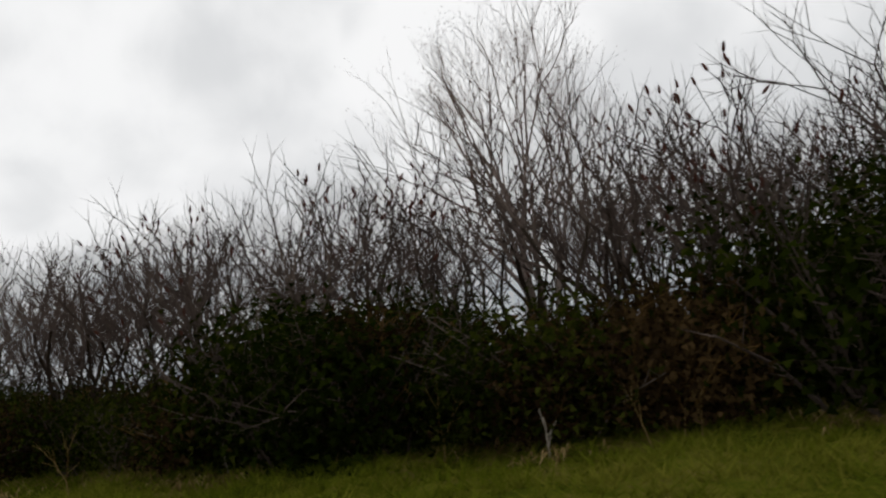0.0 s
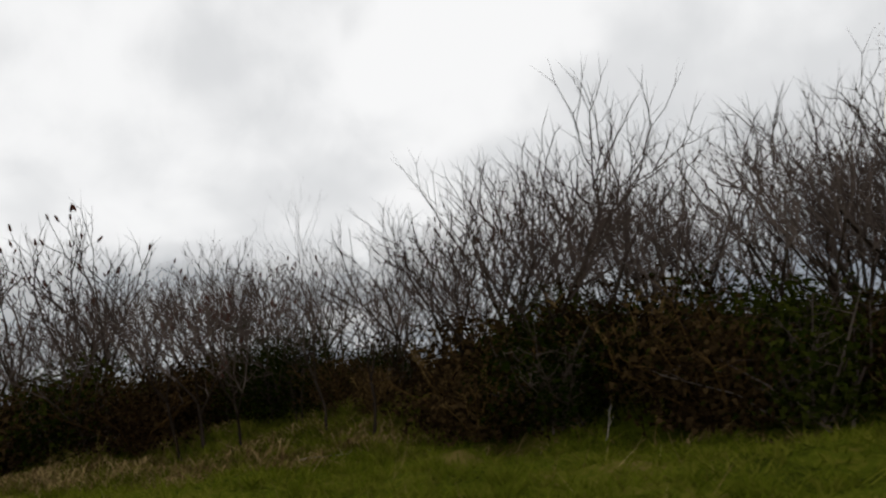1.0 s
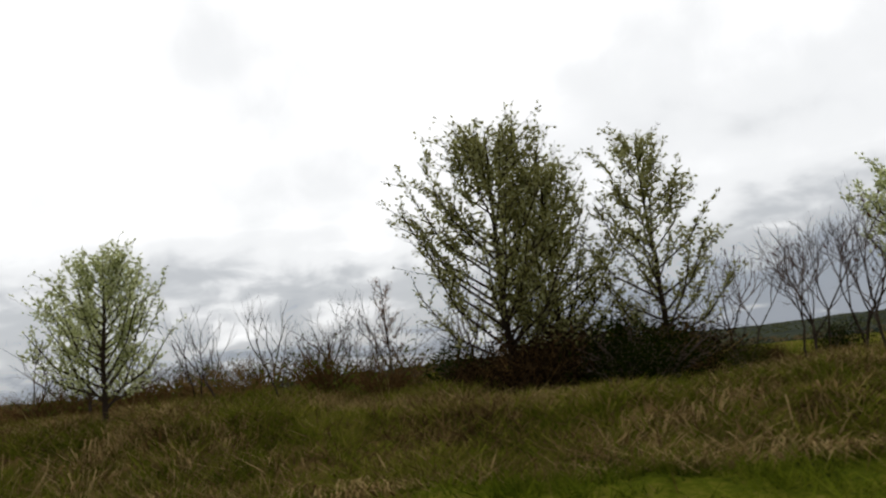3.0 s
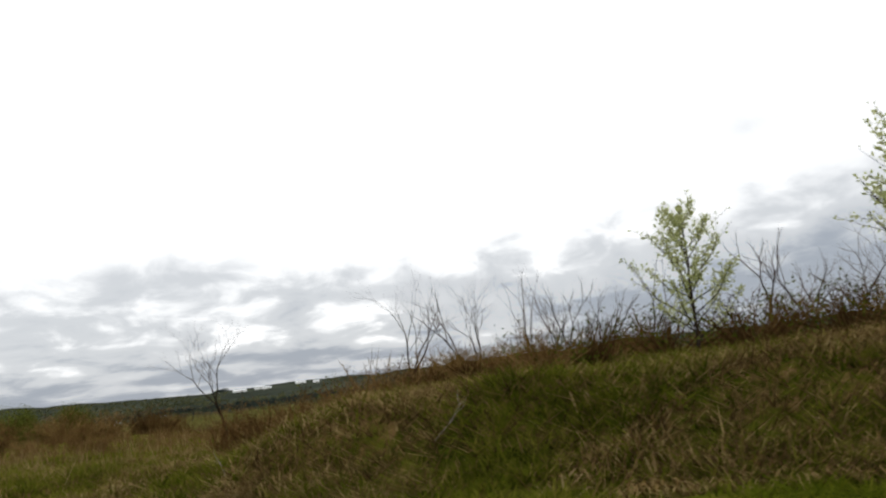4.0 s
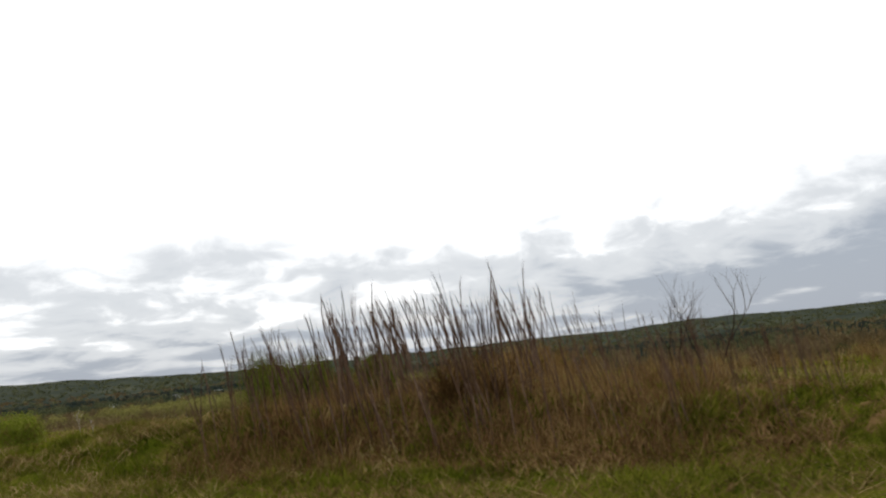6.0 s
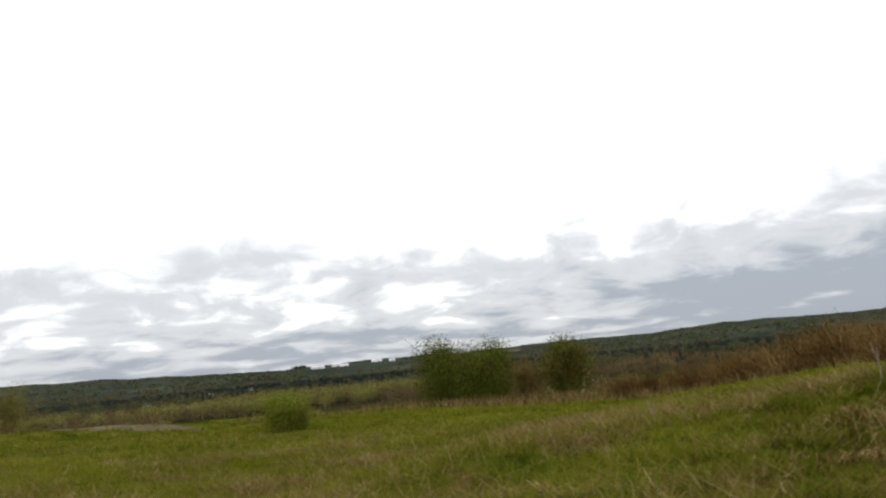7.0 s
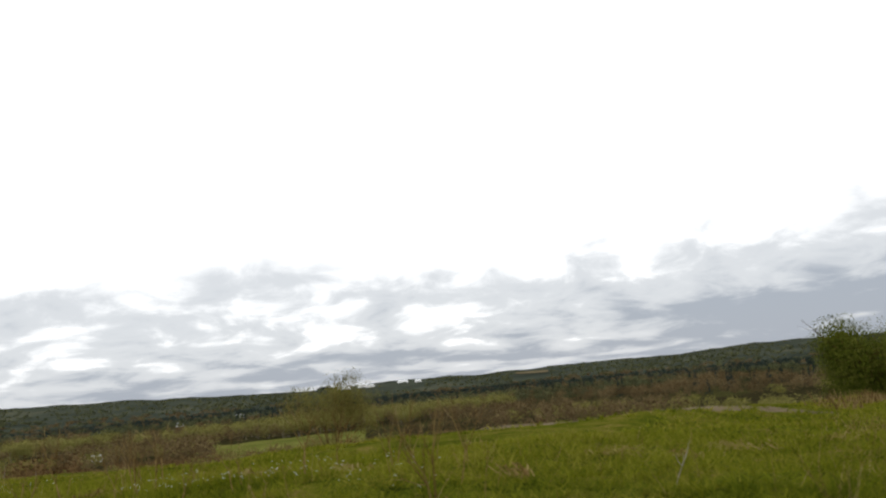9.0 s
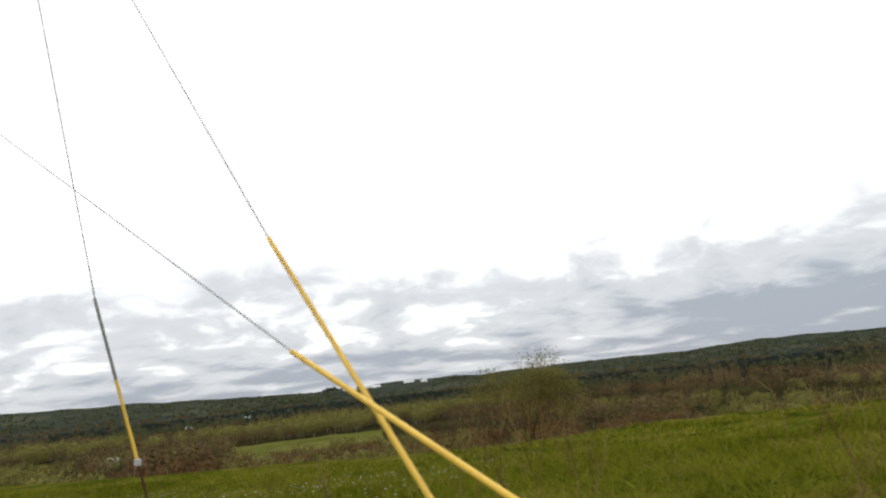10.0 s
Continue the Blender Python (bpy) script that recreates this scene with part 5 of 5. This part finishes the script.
for az, r, l, w, h, turn, label in [(-32.5, 2700, 44, 14, 5, 20, "long white farm building on the hillside"), (-31.2, 2780, 30, 14, 8, 25, "white barn with a grey roof"), (-30.6, 2680, 26, 12, 5, 15, "low white farm shed on the hillside"), (-28.3, 2790, 36, 12, 5, 25, "long white poultry house"), (-27.2, 2760, 20, 12, 5, 10, "white farmhouse far off"), (-39.6, 1500, 14, 8, 4, 30, "white house among valley trees"), (-37.0, 1700, 12, 8, 4, 0, "small white house among trees"), (-43.5, 1300, 9, 7, 4, 0, "small pale house in the valley")]:
    barn(az, r, l, w, h, turn, label)
barn(-48.3, 560, 6.5, 4, 3.2, 40, "small white shed among the valley shrubs")

# ---- letter box ----


def arch(width, height, n=10):
    """Outline of a letter box's front: square below, round above."""
    r = width / 2
    pts = [(-r, 0), (r, 0)]
    for i in range(n + 1):
        a = math.pi * i / n
        pts.append((r * math.cos(a), height - r + r * math.sin(a)))
    return pts


def extrude(bm, outline, y0, y1):
    a = [bm.verts.new((x, y0, z)) for x, z in outline]
    b = [bm.verts.new((x, y1, z)) for x, z in outline]
    n = len(a)
    bm.faces.new(a)
    bm.faces.new(b[::-1])
    for i in range(n):
        bm.faces.new((a[i], b[i], b[(i + 1) % n], a[(i + 1) % n]))
    bmesh.ops.recalc_face_normals(bm, faces=bm.faces)


def letter_box(m, z0, coat, plated):
    thing = empty("mailbox", "black metal rural mailbox on a wooden post", "mailbox", m=m)
    w, h, l = 0.160, 0.234, 0.435
    bm = bmesh.new()
    extrude(bm, [(x, z + z0) for x, z in arch(w, h)], 0.012, l)
    body_ob = part("body", bm, BLACK, thing, "black enamelled arched body")
    for p in body_ob.data.polygons:
        p.use_smooth = abs(p.normal.y) < 0.5 and p.normal.z > 0.02
    bm = bmesh.new()
    extrude(bm, [(x * 1.06, z * 1.02 + z0 - 0.003) for x, z in arch(w, h)], -0.004, 0.012)
    door = part("door", bm, BLACK, thing, "black arched front door")
    bm = bmesh.new()
    box(bm, (w * 0.94, 0.006, 0.002), (0, -0.004, z0 + 0.04))
    part("door_seam", bm, STEEL, door)
    bm = bmesh.new()
    box(bm, (0.03, 0.022, 0.02), (0, -0.014, z0 + h - 0.03), 0.004)
    part("latch", bm, BLACK, door)
    bm = bmesh.new()
    extrude(bm, [(x * 1.05, z * 1.02 + z0 - 0.003) for x, z in arch(w, h)], l, l + 0.012)
    part("back_rim", bm, BLACK, thing)
    bm = bmesh.new()
    box(bm, (0.006, 0.15, 0.020), (w / 2 + 0.006, 0.105, z0 + 0.150), 0.002)
    box(bm, (0.006, 0.045, 0.042), (w / 2 + 0.006, 0.160, z0 + 0.139), 0.002)
    part("flag", bm, RED, thing, "red signal flag folded down")
    holder, ink, lift = thing, WHITE, 0.003
    if plated:
        bm = bmesh.new()
        box(bm, (0.004, 0.222, 0.084), (w / 2 + 0.005, 0.236, z0 + 0.073))
        holder, ink, lift = part("number_plate", bm, PLATE, thing, "white reflective plate with dark bars"), INK, 0.0095
    for k in range(4):
        bm = bmesh.new()
        box(bm, (0.004, 0.030, 0.064 if plated else 0.05), (w / 2 + lift, 0.155 + 0.054 * k, z0 + 0.073 - (0 if plated else 0.02)), 0.0015)
        part("bar", bm, ink, holder, "" if plated else "white bar on the black side")
    bm = bmesh.new()
    box(bm, (0.09, 0.30, 0.018), (0, 0.24, z0 - 0.014), 0.003)
    part("board", bm, POSTWOOD, thing)
    bm = bmesh.new()
    box(bm, (0.07, 0.07, 1.35), (0, 0.17, z0 - 0.025 - 0.675), 0.006)
    part("post", bm, POSTWOOD, thing, "reddish treated wooden post")
    bm = bmesh.new()
    box(bm, (0.04, 0.30, 0.07), (0, 0.34, z0 - 0.15), 0.004, Matrix.Rotation(radians(42), 4, "X"))
    part("brace", bm, POSTWOOD, thing)
    return thing


letter_box(pose(-36.44, 1.742, 0.0, 0, -3.8, 2.5), 1.021, BLACK, True)
letter_box(pose(-5.506, 2.66, ground_z(-5.506, 2.66), 0, -1.6, 3.6), 0.84, BLACK, False)

# ---- roadside marker posts ----


def marker_post(x, y, top, width, mat, label, holes):
    z = ground_z(x, y)
    thing = empty("marker_post", label, "post", m=pose(x, y, z, 0, -4, 0))
    bm = bmesh.new()
    h = top - z
    r = width * 0.3
    out = [(-width / 2, -0.25), (width / 2, -0.25)]
    for i in range(7):
        a = math.pi / 2 * i / 6
        out.append((width / 2 - r + r * math.cos(a), h - r + r * math.sin(a)))
    for i in range(7):
        a = math.pi / 2 + math.pi / 2 * i / 6
        out.append((-width / 2 + r + r * math.cos(a), h - r + r * math.sin(a)))
    extrude(bm, out, -0.012, 0.012)
    board = part("board", bm, mat, thing)
    for k in range(holes):
        bm = bmesh.new()
        bmesh.ops.create_cone(bm, cap_ends=True, segments=10, radius1=0.007, radius2=0.005, depth=0.008, matrix=Matrix.Translation((0, -0.015, h - 0.04 - 0.085 * k)) @ Matrix.Rotation(radians(90), 4, "X"))
        part("bolt", bm, STEEL, board)
    return thing


marker_post(8.35, 2.16, 1.07, 0.07, WHITE, "white rounded roadside marker post", 2)
marker_post(26.56, 1.85, 1.06, 0.055, GREYPOST, "weathered grey roadside marker post", 1)

# ---- utility pole with guy wires ----


def rod(p, q, r0, r1=None, sides=8):
    bm = bmesh.new()
    p, q = Vector(p), Vector(q)
    d = q - p
    bmesh.ops.create_cone(bm, cap_ends=True, segments=sides, radius1=r0, radius2=r1 if r1 else r0, depth=d.length,
                          matrix=Matrix.Translation((p + q) / 2) @ d.to_track_quat("Z", "Y").to_matrix().to_4x4())
    return bm


POLE = Vector((-69.5, 6.5, 0))
pole = empty("utility_pole", "tall weathered wooden utility pole", "pole")
part("shaft", rod((POLE.x, POLE.y, -1.0 + ground_z(POLE.x, POLE.y)), (POLE.x, POLE.y, 9.4), 0.16, 0.11, 14), GREYPOST, pole)


def guy(anchor, guard_top, end, mats, label):
    """A steel wire from its ground anchor; a split plastic guard sleeves its lower end."""
    thing = empty("guy_wire", label, "cable", "guy wires of the pole")
    a, g = Vector(anchor), Vector(guard_top)
    d = (a - g).normalized()
    n = len(mats)
    part("wire", rod(g + d * 0.02, end, 0.006, 0.006, 6), STEEL, thing)
    for k, mat in enumerate(mats):
        p, q = a.lerp(g, k / n), a.lerp(g, (k + 1) / n)
        part("guard", rod(p, q, 0.0125, 0.0118, 10), mat, thing, "round plastic guard tube")
    part("anchor_rod", rod(a - d * 0.06, a + d * 1.0, 0.009, 0.009, 8), RUST, thing)
    bm = bmesh.new()
    box(bm, (0.04, 0.04, 0.05), a, 0.008)
    part("clamp", bm, STEEL, thing)
    return thing


guy((-57.25, 2.57, 0.55), (-58.37, 2.96, 2.04), (-62.9, 4.5, 8.6), [YELLOW], "steel guy wire in a yellow plastic guard")
guy((-56.55, 2.24, 0.62), (-58.19, 2.83, 1.49), (-69.4, 6.5, 8.2), [YELLOW], "slack steel guy wire in a yellow plastic guard")
guy((-60.70, 4.31, 0.95), (-60.88, 4.14, 2.16), (-61.6, 3.7, 8.0), [YELLOW, GREYGUARD], "steel guy wire in a half faded guard")

# ---- iron stake and marker flag ----
stake = empty("iron_stake", "thin rusty iron stake in the grass", "stake")
part("rod", rod((-53.2, 3.5, -0.25), (-53.32, 3.4, 1.18), 0.006, 0.006, 8), RUST, stake)
flag = empty("marker_flag", "small orange marker flag on a wire", "flag")
part("wire", rod((-53.6, 3.95, -0.1), (-53.62, 3.95, 0.84), 0.003, 0.003, 6), STEEL, flag)
bm = bmesh.new()
box(bm, (0.035, 0.003, 0.075), (-53.605, 3.95, 0.79), 0.001)
part("cloth", bm, ORANGE, flag)
